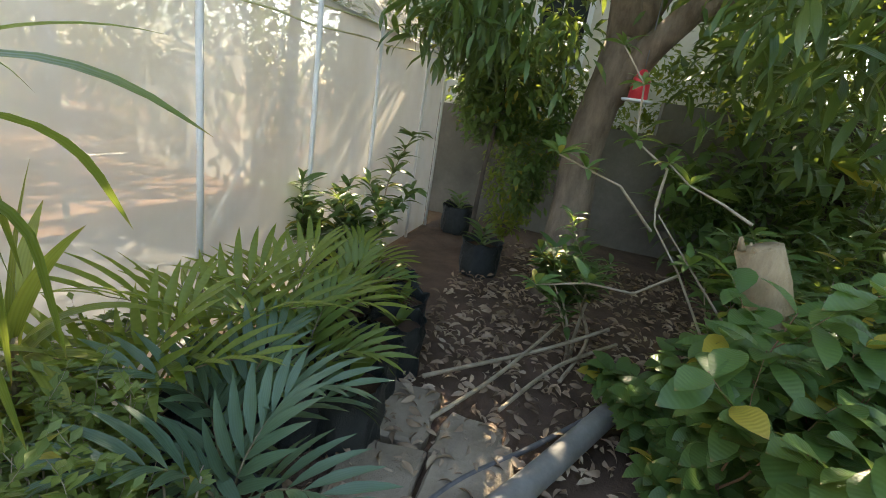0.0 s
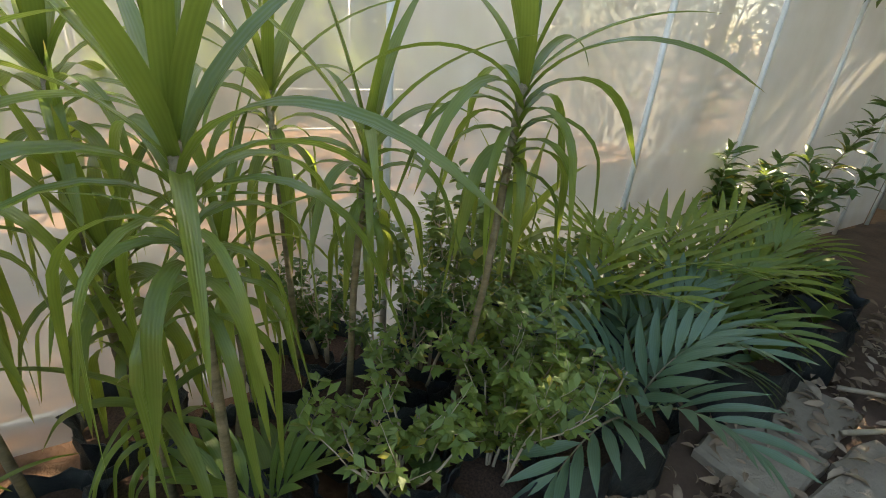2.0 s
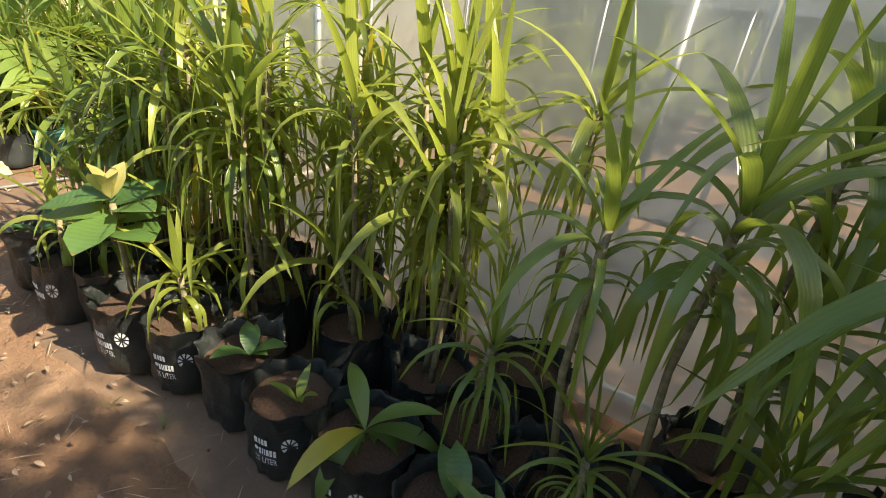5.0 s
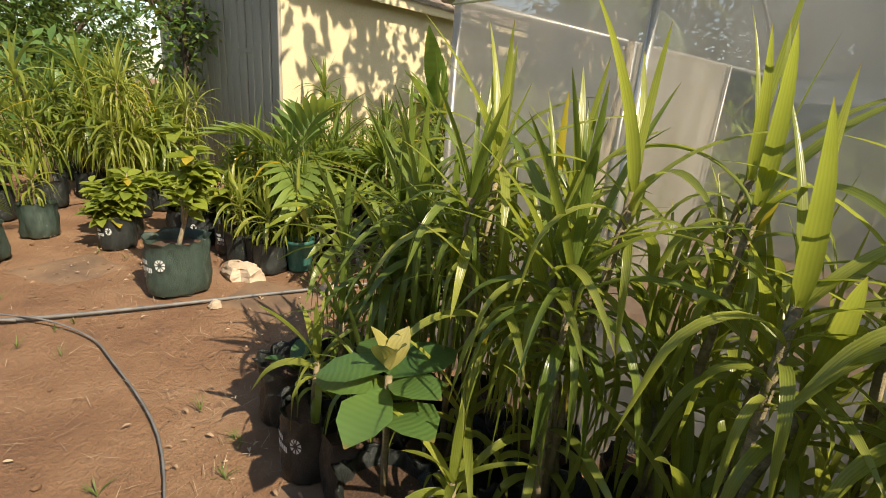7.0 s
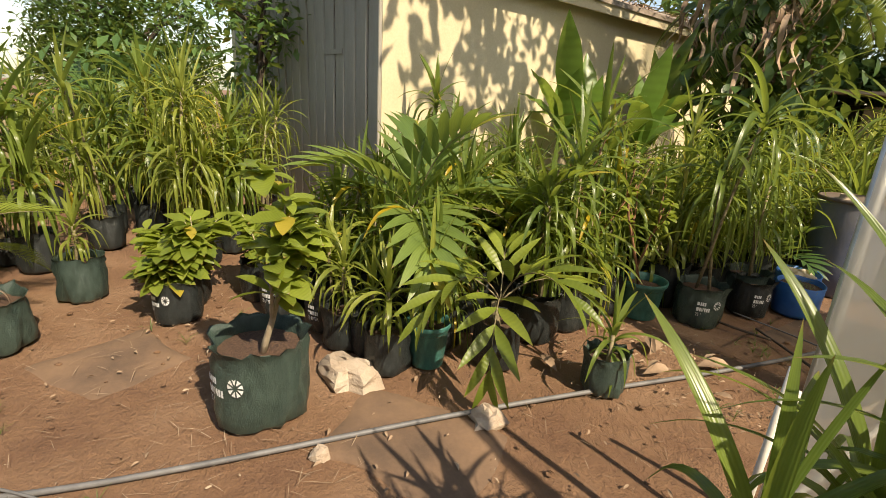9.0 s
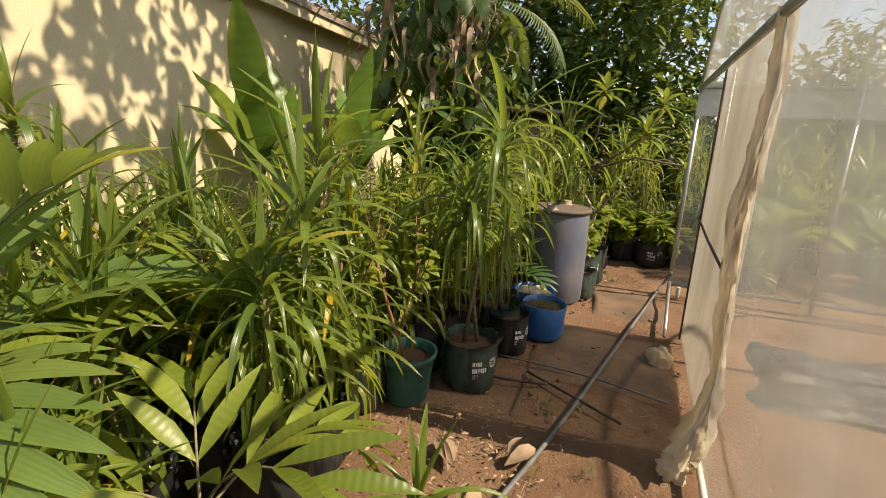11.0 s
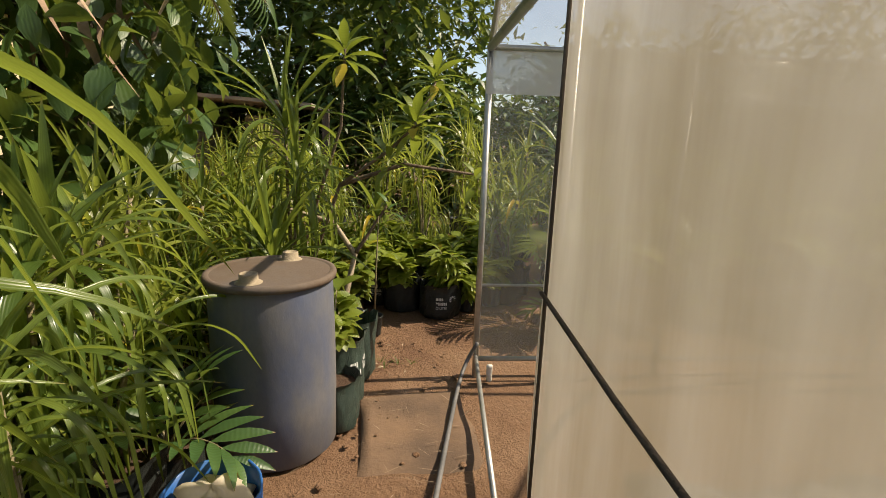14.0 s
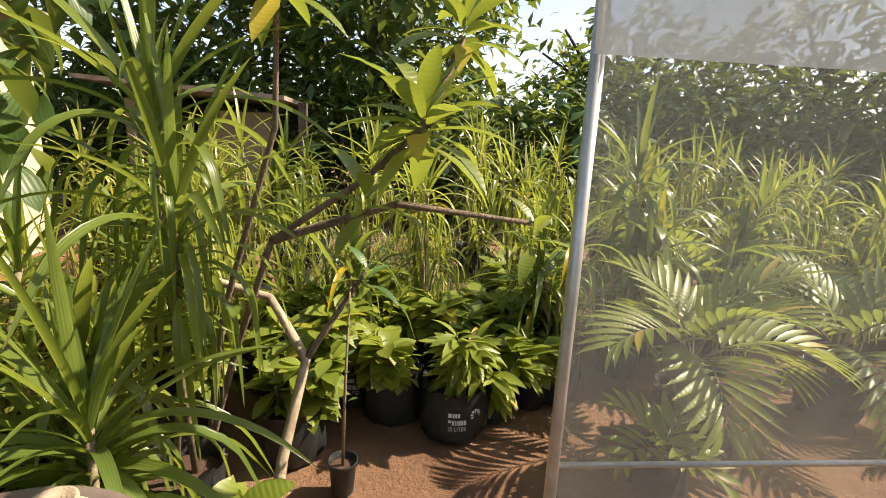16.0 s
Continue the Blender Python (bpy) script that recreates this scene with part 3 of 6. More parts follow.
part("door_batten", moved(box(-1.22, -0.03, 1.95, -0.75, -0.014, 2.0), HM), TIN, house, smooth=False)

eave_litter = []
for _ in range(420):
    q = HM @ Vector((R0.uniform(-0.5, 0.24), R0.uniform(0.3, 9.3), 0))
    d = (HM.inverted() @ q).x
    eave_litter.append((strap(1.0, 0.09, 5, 40, 3), spot((q.x, q.y, 2.90 - 0.36 * (d - 0.22) + 0.02), R0.uniform(0, 6.28), R0.uniform(-0.25, 0.25), R0.uniform(-0.6, 0.6), R0.uniform(0.1, 0.34))))
tagged(foliage("roof_litter", eave_litter, DRY), "dry leaves and twigs lying on the shed roof", "leaf litter", kind="stuff")

# dark shed and masonry at the far ends
solid("wall_east", join(box(10.6, -9, -0.1, 10.85, 1.4, 1.55), box(10.58, -9, 1.55, 10.88, -1.6, 1.95)), CONCRETE, "stained concrete boundary wall", "wall", kind="structure")
far_house = thing("cream_house", "cream house beyond the boundary wall", "house", kind="structure")
part("wall", box(12.5, -4.0, -0.1, 18, 4.0, 5.2), CREAM, far_house, smooth=False)
part("roof", slab_roof(12.1, 5.1, 15.3, 6.4, -4.3, 4.3), ROOF, far_house, smooth=False)
part("roof", slab_roof(18.4, 5.1, 15.3, 6.4, -4.3, 4.3), ROOF, far_house, smooth=False)
win = part("window", join(box(12.44, -0.45, 2.3, 12.52, 0.45, 2.38), box(12.44, -0.45, 3.6, 12.52, 0.45, 3.68), box(12.44, -0.45, 2.38, 12.52, -0.37, 3.6), box(12.44, 0.37, 2.38, 12.52, 0.45, 3.6), box(12.44, -0.03, 2.38, 12.52, 0.03, 3.6)), WHITE, far_house, smooth=False)
part("pane", box(12.47, -0.37, 2.38, 12.485, 0.37, 3.6), GLASS_DARK, win, smooth=False)
shed = thing("garden_shed", "low dark garden shed with a flat tin roof", "shed", kind="structure")
part("wall", box(-4.6, 14.2, -0.1, -2.0, 14.35, 2.0), CONCRETE, shed, smooth=False)
part("wall", box(-4.6, 12.0, -0.1, -4.45, 14.2, 2.0), CONCRETE, shed, smooth=False)
part("roof", slab_roof(-5.0, 2.2, -2.2, 2.05, 11.5, 14.6), ROOF, shed, smooth=False)
part("post", box(-2.1, 11.9, -0.1, -1.98, 12.02, 2.05), BARK_DARK, shed, smooth=False)
part("door", box(-3.6, 12.3, 0.0, -2.6, 12.36, 1.9), CONCRETE, shed, smooth=False)


# ---------------------------------------------------------------- pots
def bag_shell(seed, wob=0.09):
    pr = [(0.02, 0.0), (0.86, 0.0), (0.97, 0.06), (1.0, 0.25), (1.02, 0.5), (1.0, 0.75), (0.98, 0.93), (1.03, 1.0), (1.05, 1.01), (0.99, 0.98), (0.95, 0.85), (0.93, 0.72)]
    v, f = lathe(pr, 36, wob, seed)
    out = []
    for x, y, z in v:
        w = math.atan2(y, x)
        k = max(0.0, (z - 0.72) / 0.28)
        crease = 0.02 * noise.noise((math.cos(w) * 8, math.sin(w) * 8, z * 6 + seed))
        rim = k * (0.10 * noise.noise((math.cos(w) * 2.5, math.sin(w) * 2.5, seed + 3)) + 0.05 * noise.noise((math.cos(w) * 7, math.sin(w) * 7, seed)))
        out.append((x * (1 + rim + crease), y * (1 + rim + crease), z + 0.9 * k * rim if z > 0.72 else z))
    return out, f


def pot_shell():
    return lathe([(0.02, 0.0), (0.74, 0.0), (0.76, 0.03), (0.95, 0.9), (1.03, 0.9), (1.05, 1.0), (0.97, 1.0), (0.90, 0.8)], 28)


def soil_top(seed):
    v, f = [(0, 0, 0.05)], []
    for i, r in enumerate((0.35, 0.65, 0.95)):
        for k in range(16):
            w = 2 * math.pi * k / 16
            v.append((r * math.cos(w), r * math.sin(w), 0.04 * noise.noise((r * 5 * math.cos(w), r * 5 * math.sin(w), seed)) + (0.03 if i < 1 else 0)))
    f += [(0, 1 + k, 1 + (k + 1) % 16) for k in range(16)]
    for i in range(2):
        for k in range(16):
            a, b = 1 + i * 16, 17 + i * 16
            f.append((a + k, b + k, b + (k + 1) % 16, a + (k + 1) % 16))
    return v, f


BAGS = {}
for nm, m in (("black", BAG), ("green", BAG_GREEN)):
    BAGS[nm] = [mesh_of("grow_bag", *bag_shell(s, 0.17), m) for s in (1, 5, 9)]
BAGS["teal"] = [mesh_of("pot", *pot_shell(), BAG_TEAL)]
BAGS["pot"] = [mesh_of("pot", *pot_shell(), BAG)]
SOILS = [mesh_of("soil", *soil_top(s), POT_SOIL) for s in (1, 4)]


def lettering(text, size):
    """Flat outline letters as points and faces."""
    c = bpy.data.curves.new("letters", "FONT")
    c.body, c.size, c.align_x, c.resolution_u = text, size, "CENTER", 1
    ob = new("letters", c)
    dg = bpy.context.evaluated_depsgraph_get()
    me = ob.evaluated_get(dg).to_mesh()
    v = [tuple(p.co) for p in me.vertices]
    f = [tuple(p.vertices) for p in me.polygons]
    ob.evaluated_get(dg).to_mesh_clear()
    bpy.data.objects.remove(ob)
    bpy.data.curves.remove(c)
    return v, f


def print_geo():
    """The bag's white print: bars for the name, a ball mark, and the volume in letters, wrapped round the bag."""
    v, f = [], []

    def quad(x0, y0, x1, y1):
        for k in range(4):
            o = len(v)
            a, b = x0 + (x1 - x0) * k / 4, x0 + (x1 - x0) * (k + 1) / 4
            v.extend([(a, y0), (b, y0), (b, y1), (a, y1)])
            f.append((o, o + 1, o + 2, o + 3))

    for a, w in ((-0.62, 0.09), (-0.50, 0.05), (-0.43, 0.06), (-0.35, 0.06)):
        quad(a, 0.60, a + w, 0.68)
    for a, w in ((-0.62, 0.09), (-0.51, 0.06), (-0.43, 0.03), (-0.38, 0.03), (-0.33, 0.06), (-0.25, 0.06), (-0.17, 0.06)):
        quad(a, 0.46, a + w, 0.55)
    for k in range(9):
        w0 = 2 * math.pi * k / 9
        o = len(v)
        v.extend([(0.18 + 0.05 * math.cos(w0 + 0.3), 0.62 + 0.035 * math.sin(w0 + 0.3)), (0.18 + 0.17 * math.cos(w0), 0.62 + 0.11 * math.sin(w0)),
                  (0.18 + 0.17 * math.cos(w0 + 0.5), 0.62 + 0.11 * math.sin(w0 + 0.5))])
        f.append((o, o + 1, o + 2))
    tv, tf = lettering("25 LITER", 0.15)
    o = len(v)
    v.extend([(x * 0.95 - 0.36, y * 0.8 + 0.34) for x, y, _ in tv])
    f.extend(tuple(i + o for i in q) for q in tf)
    return [(1.045 * math.sin(x), -1.045 * math.cos(x), y) for x, y in v], f


PRINT_ME = mesh_of("print", *print_geo(), PRINT, False)
R = random.Random(7)


def potted(name, label, category, x, y, r=0.15, h=0.32, kind="black", face=None, group="", soil=True):
    """A plant's Empty with its bag and soil; returns it and the soil's height."""
    t = thing(name, label, category, pose(x, y, 0.005, 0, 0, 0), group)
    yaw = R.uniform(0, 360) if face is None else face
    b = piece("pot" if kind in ("teal", "pot") else "grow_bag", R.choice(BAGS[kind]), t, pose(0, 0, 0, 0, 0, yaw) @ Matrix.Diagonal((r, r, h, 1)))
    if face is not None:
        piece("print", PRINT_ME, b, None, "white printed lettering")
    if soil:
        piece("soil", R.choice(SOILS), t, pose(0, 0, h * 0.8, 0, 0, yaw) @ Matrix.Diagonal((r, r, r, 1)))
    return t, h * 0.8


# ---------------------------------------------------------------- dracaenas
STRAPS = []
# inner leaves stand nearly straight, middle ones arch over, outer ones kink early and hang
STRAP_SHAPES = ((88, 82, 1.0), (82, 70, 1.0), (75, 56, 1.0), (68, 34, 1.0), (62, 4, 0.95), (58, -32, 0.85), (54, -60, 0.72), (50, -74, 0.60), (44, -81, 0.52), (36, -84, 0.46), (24, -86, 0.40), (6, -88, 0.34))
for k, (lift, end, hook) in enumerate(STRAP_SHAPES):
    STRAPS.append(strap(1.0, 0.100 - 0.015 * (k % 3), lift, lift - end, 12, 0.3, (-24, 6, 30)[k % 3], (-0.1, 0.0, 0.12)[k % 3], hook))
STRAP_ME = {m: [mesh_of("leaf", v, f, mm, True, uv) for v, f, uv in STRAPS] for m, mm in (("D", LEAF_D), ("Y", LEAF_Y))}


def crown_leaves(n, L, top, spread=1.0, start=0.0):
    """Poses of the leaves of one crown: inner ones upright, outer ones hanging."""
    out = []
    for i in range(n):
        u = min(1, start + (1 - start) * (i + R.uniform(-0.4, 0.4)) / n)
        u = (max(0, u) * spread) ** 0.56
        k = min(11, max(0, int(u * 11.99)))
        s = L * R.uniform(0.8, 1.1) * (0.85 + 0.3 * math.sin(math.pi * min(1, u + 0.15)))
        out.append((k, Vector(top) + Vector((0, 0, -0.30 * L / 0.5 * u ** 2)), i * 2.399 + R.uniform(-0.3, 0.3), R.uniform(-0.12, 0.12), s, R.uniform(0.75, 1.15)))
    return out


def dracaena(x, y, canes, n=30, L=0.5, leafset="D", r=0.15, h=0.32, kind="black", face=None, label="", separate=True, group="dracaenas by the greenhouse", wide=1.0, weep=0.0):
    """canes: (dx, dy, height) of each crown."""
    t, z0 = potted("potted_dracaena", label or "strap-leaved dracaena in a black plastic grow bag", "potted plant", x, y, r, h, kind, face, group)
    rest = []
    for dx, dy, top in canes:
        mid = (dx * 0.35 + R.uniform(-0.02, 0.02), dy * 0.35 + R.uniform(-0.02, 0.02), z0 + (top - z0) * 0.5)
        bx, by = R.uniform(-0.05, 0.05), R.uniform(-0.05, 0.05)
        part("cane", tube([(bx, by, z0 - 0.03), mid, (dx, dy, top)], [0.013, 0.011, 0.012], 7), CANE, t)
        for k, p, yaw, tip, s, wf in crown_leaves(n, L, (dx, dy, top), start=weep):
            m = Matrix.Translation(p) @ Matrix.Rotation(yaw, 4, "Z") @ Matrix.Rotation(tip, 4, "Y") @ Matrix.Diagonal((s, s * wf * wide, s, 1))
            if separate:
                piece("leaf", STRAP_ME[leafset][k], t, m)
            else:
                rest.append((STRAPS[k], np.array(m)))
    if rest:
        foliage("leaves", rest, LEAF_D if leafset == "D" else LEAF_Y, t)
    return t


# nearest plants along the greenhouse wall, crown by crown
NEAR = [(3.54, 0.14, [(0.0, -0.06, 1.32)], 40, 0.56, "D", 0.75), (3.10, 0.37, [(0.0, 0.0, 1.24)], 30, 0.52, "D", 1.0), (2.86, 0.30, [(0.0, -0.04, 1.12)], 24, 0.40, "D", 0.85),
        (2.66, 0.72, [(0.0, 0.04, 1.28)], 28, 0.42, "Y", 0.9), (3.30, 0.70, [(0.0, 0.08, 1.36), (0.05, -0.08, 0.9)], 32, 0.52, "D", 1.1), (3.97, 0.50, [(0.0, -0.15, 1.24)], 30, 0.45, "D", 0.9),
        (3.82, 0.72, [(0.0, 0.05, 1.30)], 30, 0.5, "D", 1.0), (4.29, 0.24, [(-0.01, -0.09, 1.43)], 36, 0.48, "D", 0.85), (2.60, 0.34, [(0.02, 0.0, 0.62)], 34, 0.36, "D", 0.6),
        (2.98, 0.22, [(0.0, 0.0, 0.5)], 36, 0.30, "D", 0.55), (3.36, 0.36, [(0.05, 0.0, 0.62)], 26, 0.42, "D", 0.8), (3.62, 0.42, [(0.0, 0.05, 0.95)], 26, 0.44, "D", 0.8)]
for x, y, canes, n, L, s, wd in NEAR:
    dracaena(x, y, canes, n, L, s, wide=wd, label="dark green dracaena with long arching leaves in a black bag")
# clumps in the sun: its brightness is put into the lighter leaf colour
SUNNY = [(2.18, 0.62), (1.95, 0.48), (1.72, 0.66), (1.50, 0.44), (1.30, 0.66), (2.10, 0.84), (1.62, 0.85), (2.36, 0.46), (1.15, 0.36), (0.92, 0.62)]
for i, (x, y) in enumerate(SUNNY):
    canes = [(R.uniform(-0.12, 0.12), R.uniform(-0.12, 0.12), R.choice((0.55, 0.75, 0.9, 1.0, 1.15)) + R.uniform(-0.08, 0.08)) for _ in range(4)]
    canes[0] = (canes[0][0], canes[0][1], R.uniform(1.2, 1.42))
    dracaena(x, y, canes, 18, 0.44, "Y", wide=0.95, separate=x > 1.9, label="dracaena clump in sunlit light green, several canes, black grow bag")
for x, y, canes, n, L, wd in [(1.53, 0.30, [(0, 0.04, 1.10)], 34, 0.48, 0.8), (1.24, 0.62, [(0.05, 0.02, 1.22)], 28, 0.42, 0.85), (1.10, 0.30, [(0.04, 0.0, 1.26)], 34, 0.36, 0.8),
                              (0.72, 0.40, [(0.02, 0.0, 1.08), (0.12, 0.1, 0.95), (-0.08, -0.05, 0.85)], 44, 0.48, 0.85), (0.45, 0.52, [(0, 0, 1.05), (-0.1, 0.1, 0.85), (0.1, -0.05, 0.7)], 42, 0.46, 0.85), (0.30, 0.30, [(0.0, 0.0, 0.86)], 30, 0.42, 0.9),
                              (0.55, 0.16, [(0.0, 0.0, 0.62)], 26, 0.34, 0.8), (0.85, 0.10, [(0.0, 0.0, 0.55)], 26, 0.32, 0.8)]:
    dracaena(x, y, canes, n, L, "D", wide=wd, label="glossy dracaena with drooping strap leaves in a black grow bag")


# ---------------------------------------------------------------- palms, shrubs, seedlings
def frond(L, pairs, ll, lw, elev, bend, fold=35, droop=30, ang=(68, 45)):
    """A feather leaf from the origin along +X: (leaf list, midrib points)."""
    pts, out = [], []
    x = z = 0.0
    n = 10
    for i in range(n + 1):
        a = radians(elev - bend * (i / n) ** 1.2)
        pts.append((x, 0, z, a))
        x += math.cos(a) * L / n
        z += math.sin(a) * L / n
    lf = blade(1.0, lw / ll, 0, droop, 5, 0.3, 0.35)
    for j in range(pairs):
        t = 0.28 + 0.72 * j / max(1, pairs - 1)
        k = min(n - 1, int(t * n))
        q = t * n - k
        px, pz, a = (pts[k][c] * (1 - q) + pts[k + 1][c] * q for c in (0, 2, 3))
        s = ll * (0.55 + 0.45 * math.sin(math.pi * (0.15 + 0.75 * t)))
        for sd in (-1, 1):
            turn = radians(ang[0] - ang[1] * t)
            m = Matrix.Translation((px, 0, pz)) @ Matrix.Rotation(-a, 4, "Y") @ Matrix.Rotation(sd * turn, 4, "Z") @ Matrix.Rotation(-radians(fold * 0.5), 4, "Y") @ Matrix.Rotation(sd * 0.3, 4, "X") @ Matrix.Scale(s * R.uniform(0.92, 1.06), 4)
            out.append((lf, np.array(m)))
    return out, [p[:3] for p in pts]


def palm(x, y, n, L, pairs, ll, lw, material, base=0.36, label="", r=0.15, h=0.32, kind="black", stem=0.0, elevs=(82, 35), bend=60, name="potted_palm", group="", pot=True, category="potted palm", face=None, ang=(68, 45)):
    if pot:
        t, z0 = potted(name, label, category, x, y, r, h, kind, face, group)
    else:
        t, z0 = thing(name, label, category, pose(x, y, 0), group), 0.0
    if stem:
        part("trunk", tube([(0, 0, z0 - 0.04), (R.uniform(-0.03, 0.03), R.uniform(-0.03, 0.03), z0 + stem)], [0.03, 0.02], 8), CANE, t)
    for i in range(n):
        u = i / max(1, n - 1)
        fr, rib = frond(L * R.uniform(0.8, 1.1), pairs, ll, lw, elevs[0] + (elevs[1] - elevs[0]) * u + R.uniform(-6, 6), bend + 25 * u, ang=ang)
        m = Matrix.Translation((0, 0, z0 + stem)) @ Matrix.Rotation(i * 2.399 + R.uniform(-0.3, 0.3), 4, "Z")
        f = foliage("frond", fr, material, t, "", m)
        part("midrib", tube(rib, [0.006 * (1 - 0.07 * k) for k in range(len(rib))], 5), CANE, f)
    return t


def twigs(p0, d0, L, level, out_tubes, tips, r, spread=0.6, nseg=4, rise=0.25):
    """Grows a crooked branching stem; collects tubes and leaf nodes."""
    pts, rad = [Vector(p0)], [r]
    d = Vector(d0).normalized()
    for i in range(nseg):
        d = (d + Vector((R.uniform(-1, 1), R.uniform(-1, 1), R.uniform(-0.6, 1) * 0.8 + rise)) * 0.22).normalized()
        pts.append(pts[-1] + d * L / nseg)
        rad.append(r * (1 - 0.5 * (i + 1) / nseg))
        if level == 0 or i >= nseg - 2:
            tips.append((pts[-1].copy(), d.copy()))
    out_tubes.append(tube(pts, rad, 6))
    if level > 0:
        for k in range(R.choice((2, 3))):
            i = R.randint(max(1, nseg - 3), nseg)
            w = R.uniform(0, 6.28)
            dd = (d + Vector((math.cos(w), math.sin(w), R.uniform(-0.2, 0.5))) * spread).normalized()
            twigs(pts[i], dd, L * R.uniform(0.55, 0.8), level - 1, out_tubes, tips, rad[i] * 0.75, spread, nseg, rise)


def shrub(name, label, category, x, y, stems, L, level, leaf, leaves_at, material, bark, size, pot=None, z0=0.0, lean=(0, 0), spread=0.6, group="", r=0.012, whorl=False, rise=0.25, face=None):
    if pot:
        t, z0 = potted(name, label, category, x, y, pot[0], pot[1], pot[2], face, group)
    else:
        t = thing(name, label, category, pose(x, y, 0), group)
    tb, tips = [], []
    for i in range(stems):
        w = R.uniform(0, 6.28)
        twigs((0.04 * math.cos(w), 0.04 * math.sin(w), z0 - 0.03), (lean[0] + 0.35 * math.cos(w), lean[1] + 0.35 * math.sin(w), 1), L * R.uniform(0.8, 1.15), level, tb, tips, r, spread, 4, rise)
    part("stem", join(*tb), bark, t)
    ll = []
    for p, d in tips:
        yaw0 = math.atan2(d.y, d.x)
        for k in range(leaves_at):
            yaw = (k * 6.283 / leaves_at + R.uniform(-0.3, 0.3)) if whorl else yaw0 + R.uniform(-1.9, 1.9)
            ll.append((leaf, spot(p - d * R.uniform(0, 0.06), yaw, R.uniform(-0.5, 0.6) if not whorl else R.uniform(-0.15, 0.9), R.uniform(-0.5, 0.5), size * R.uniform(0.65, 1.2))))
    foliage("leaves", ll, material, t)
    return t


OVAL = blade(1.0, 0.52, 10, 40, 5, 0.18, 0.45)
LANCE = blade(1.0, 0.27, 10, 45, 5, 0.25, 0.4)
ROUND = blade(1.0, 0.72, 5, 25, 4, 0.15, 0.5)
SMALL = blade(1.0, 0.5, 5, 20, 2, 0.2, 0.5)

# seedlings in the front row of bags
FRONT = [(0.25, 0.05, "seed"), (0.62, 0.02, "strap"), (1.42, 0.08, "strap"), (1.74, 0.10, "seed"), (2.04, 0.06, "bare"), (2.36, 0.07, "broad"), (2.70, 0.04, "seed"), (2.87, 0.04, "bifid"), (3.25, 0.10, "bifid"), (3.62, 0.18, "fan"), (4.05, 0.16, "seed")]
for x, y, kd in FRONT:
    fc = R.uniform(10, 45)
    if kd == "broad":
        t, z = potted("potted_seedling", "young broad-leaved palm in a printed black grow bag", "potted plant", x, y, 0.16, 0.33, "black", fc, "bags along the front row")
        foliage("leaves", [(blade(1, 0.24, 60 - 12 * i, 70 + 6 * i, 7, 0.25, 0.45), spot((0, 0, z + 0.05), i * 2.1 + 0.4, 0, 0, R.uniform(0.24, 0.32))) for i in range(12)], LEAF_P, t)
    elif kd == "strap":
        dracaena(x, y, [(0, 0, 0.50)], 20, 0.30, "Y", face=fc, wide=1.3, label="young bright dracaena in a printed black grow bag", group="bags along the front row")
    elif kd == "bare":
        t, z = potted("potted_seedling", "printed black grow bag with bare soil and a few shoots", "potted plant", x, y, 0.15, 0.32, "black", fc, "bags along the front row")
        foliage("leaves", [(LANCE, spot((0.03, 0, z), i * 1.9, 0.9, 0, 0.14)) for i in range(4)], LEAF_D, t)
    elif kd == "fan":
        palm(x, y, 4, 0.22, 5, 0.24, 0.04, LEAF_P, 0.3, "small fan-leaved palm seedling in a black grow bag", 0.15, 0.3, elevs=(80, 40), bend=40, ang=(42, 30))
    elif kd == "bifid":
        t, z = potted("potted_seedling", "palm seedling with paired lance leaves in a black bag", "potted plant", x, y, 0.15, 0.3, "black", None, "bags along the front row")
        foliage("leaves", [(blade(1, 0.22, 70 - 9 * i, 50, 6, 0.3, 0.4), spot((0, 0, z + 0.02), (i // 2) * 2.3 + (i % 2) * 0.7, 0, 0, R.uniform(0.16, 0.26))) for i in range(7)], LEAF_P, t)
    else:
        t, z = potted("potted_seedling", "black grow bag with small broad-leaved seedlings", "potted plant", x, y, 0.15, 0.32, "black", fc if x > 2 else None, "bags along the front row")
        foliage("leaves", [(blade(1, 0.42, 55, 60, 5, 0.2), spot((0.02, 0.01, z), i * 2.2, 0, 0, R.uniform(0.12, 0.2))) for i in range(6)], LEAF_M, t)
# yellowing broad-leaved plant at the end of the row
t, z = potted("potted_plant", "broad-leaved plant with a yellowing shrivelled leaf in a black grow bag", "potted plant", 1.15, 0.02, 0.15, 0.32, "black", 30)
part("stem", tube([(0, 0, z), (0, 0, 0.72)], 0.012, 7), CANE, t)
foliage("leaves", [(ROUND, spot((0, 0, 0.62 + 0.015 * i), i * 1.3, R.uniform(-0.3, 0.3), 0, R.uniform(0.2, 0.27))) for i in range(9)], LEAF_M, t)
foliage("yellow_leaves", [(OVAL, spot((0, 0, 0.74), i * 1.7, 1.1, 0.4, 0.15)) for i in range(4)], leaf_mat("yellowing_leaf", (0.34, 0.31, 0.10), (0.44, 0.39, 0.16), 0.35), t, "yellow dying leaves")

# shrubs and palms further along the wall
for x, y, s in ((4.25, 0.50, 1), (4.55, 0.22, 2), (4.45, 0.75, 2), (3.98, 0.78, 1)):
    shrub("potted_shrub", "fine-leaved green shrub in a black grow bag", "potted plant", x, y, 5, 0.30, 2, SMALL, 5, LEAF_M if s == 1 else LEAF_P, TWIG, 0.042, (0.15, 0.32, "black"), group="shrubs by the greenhouse", r=0.008)
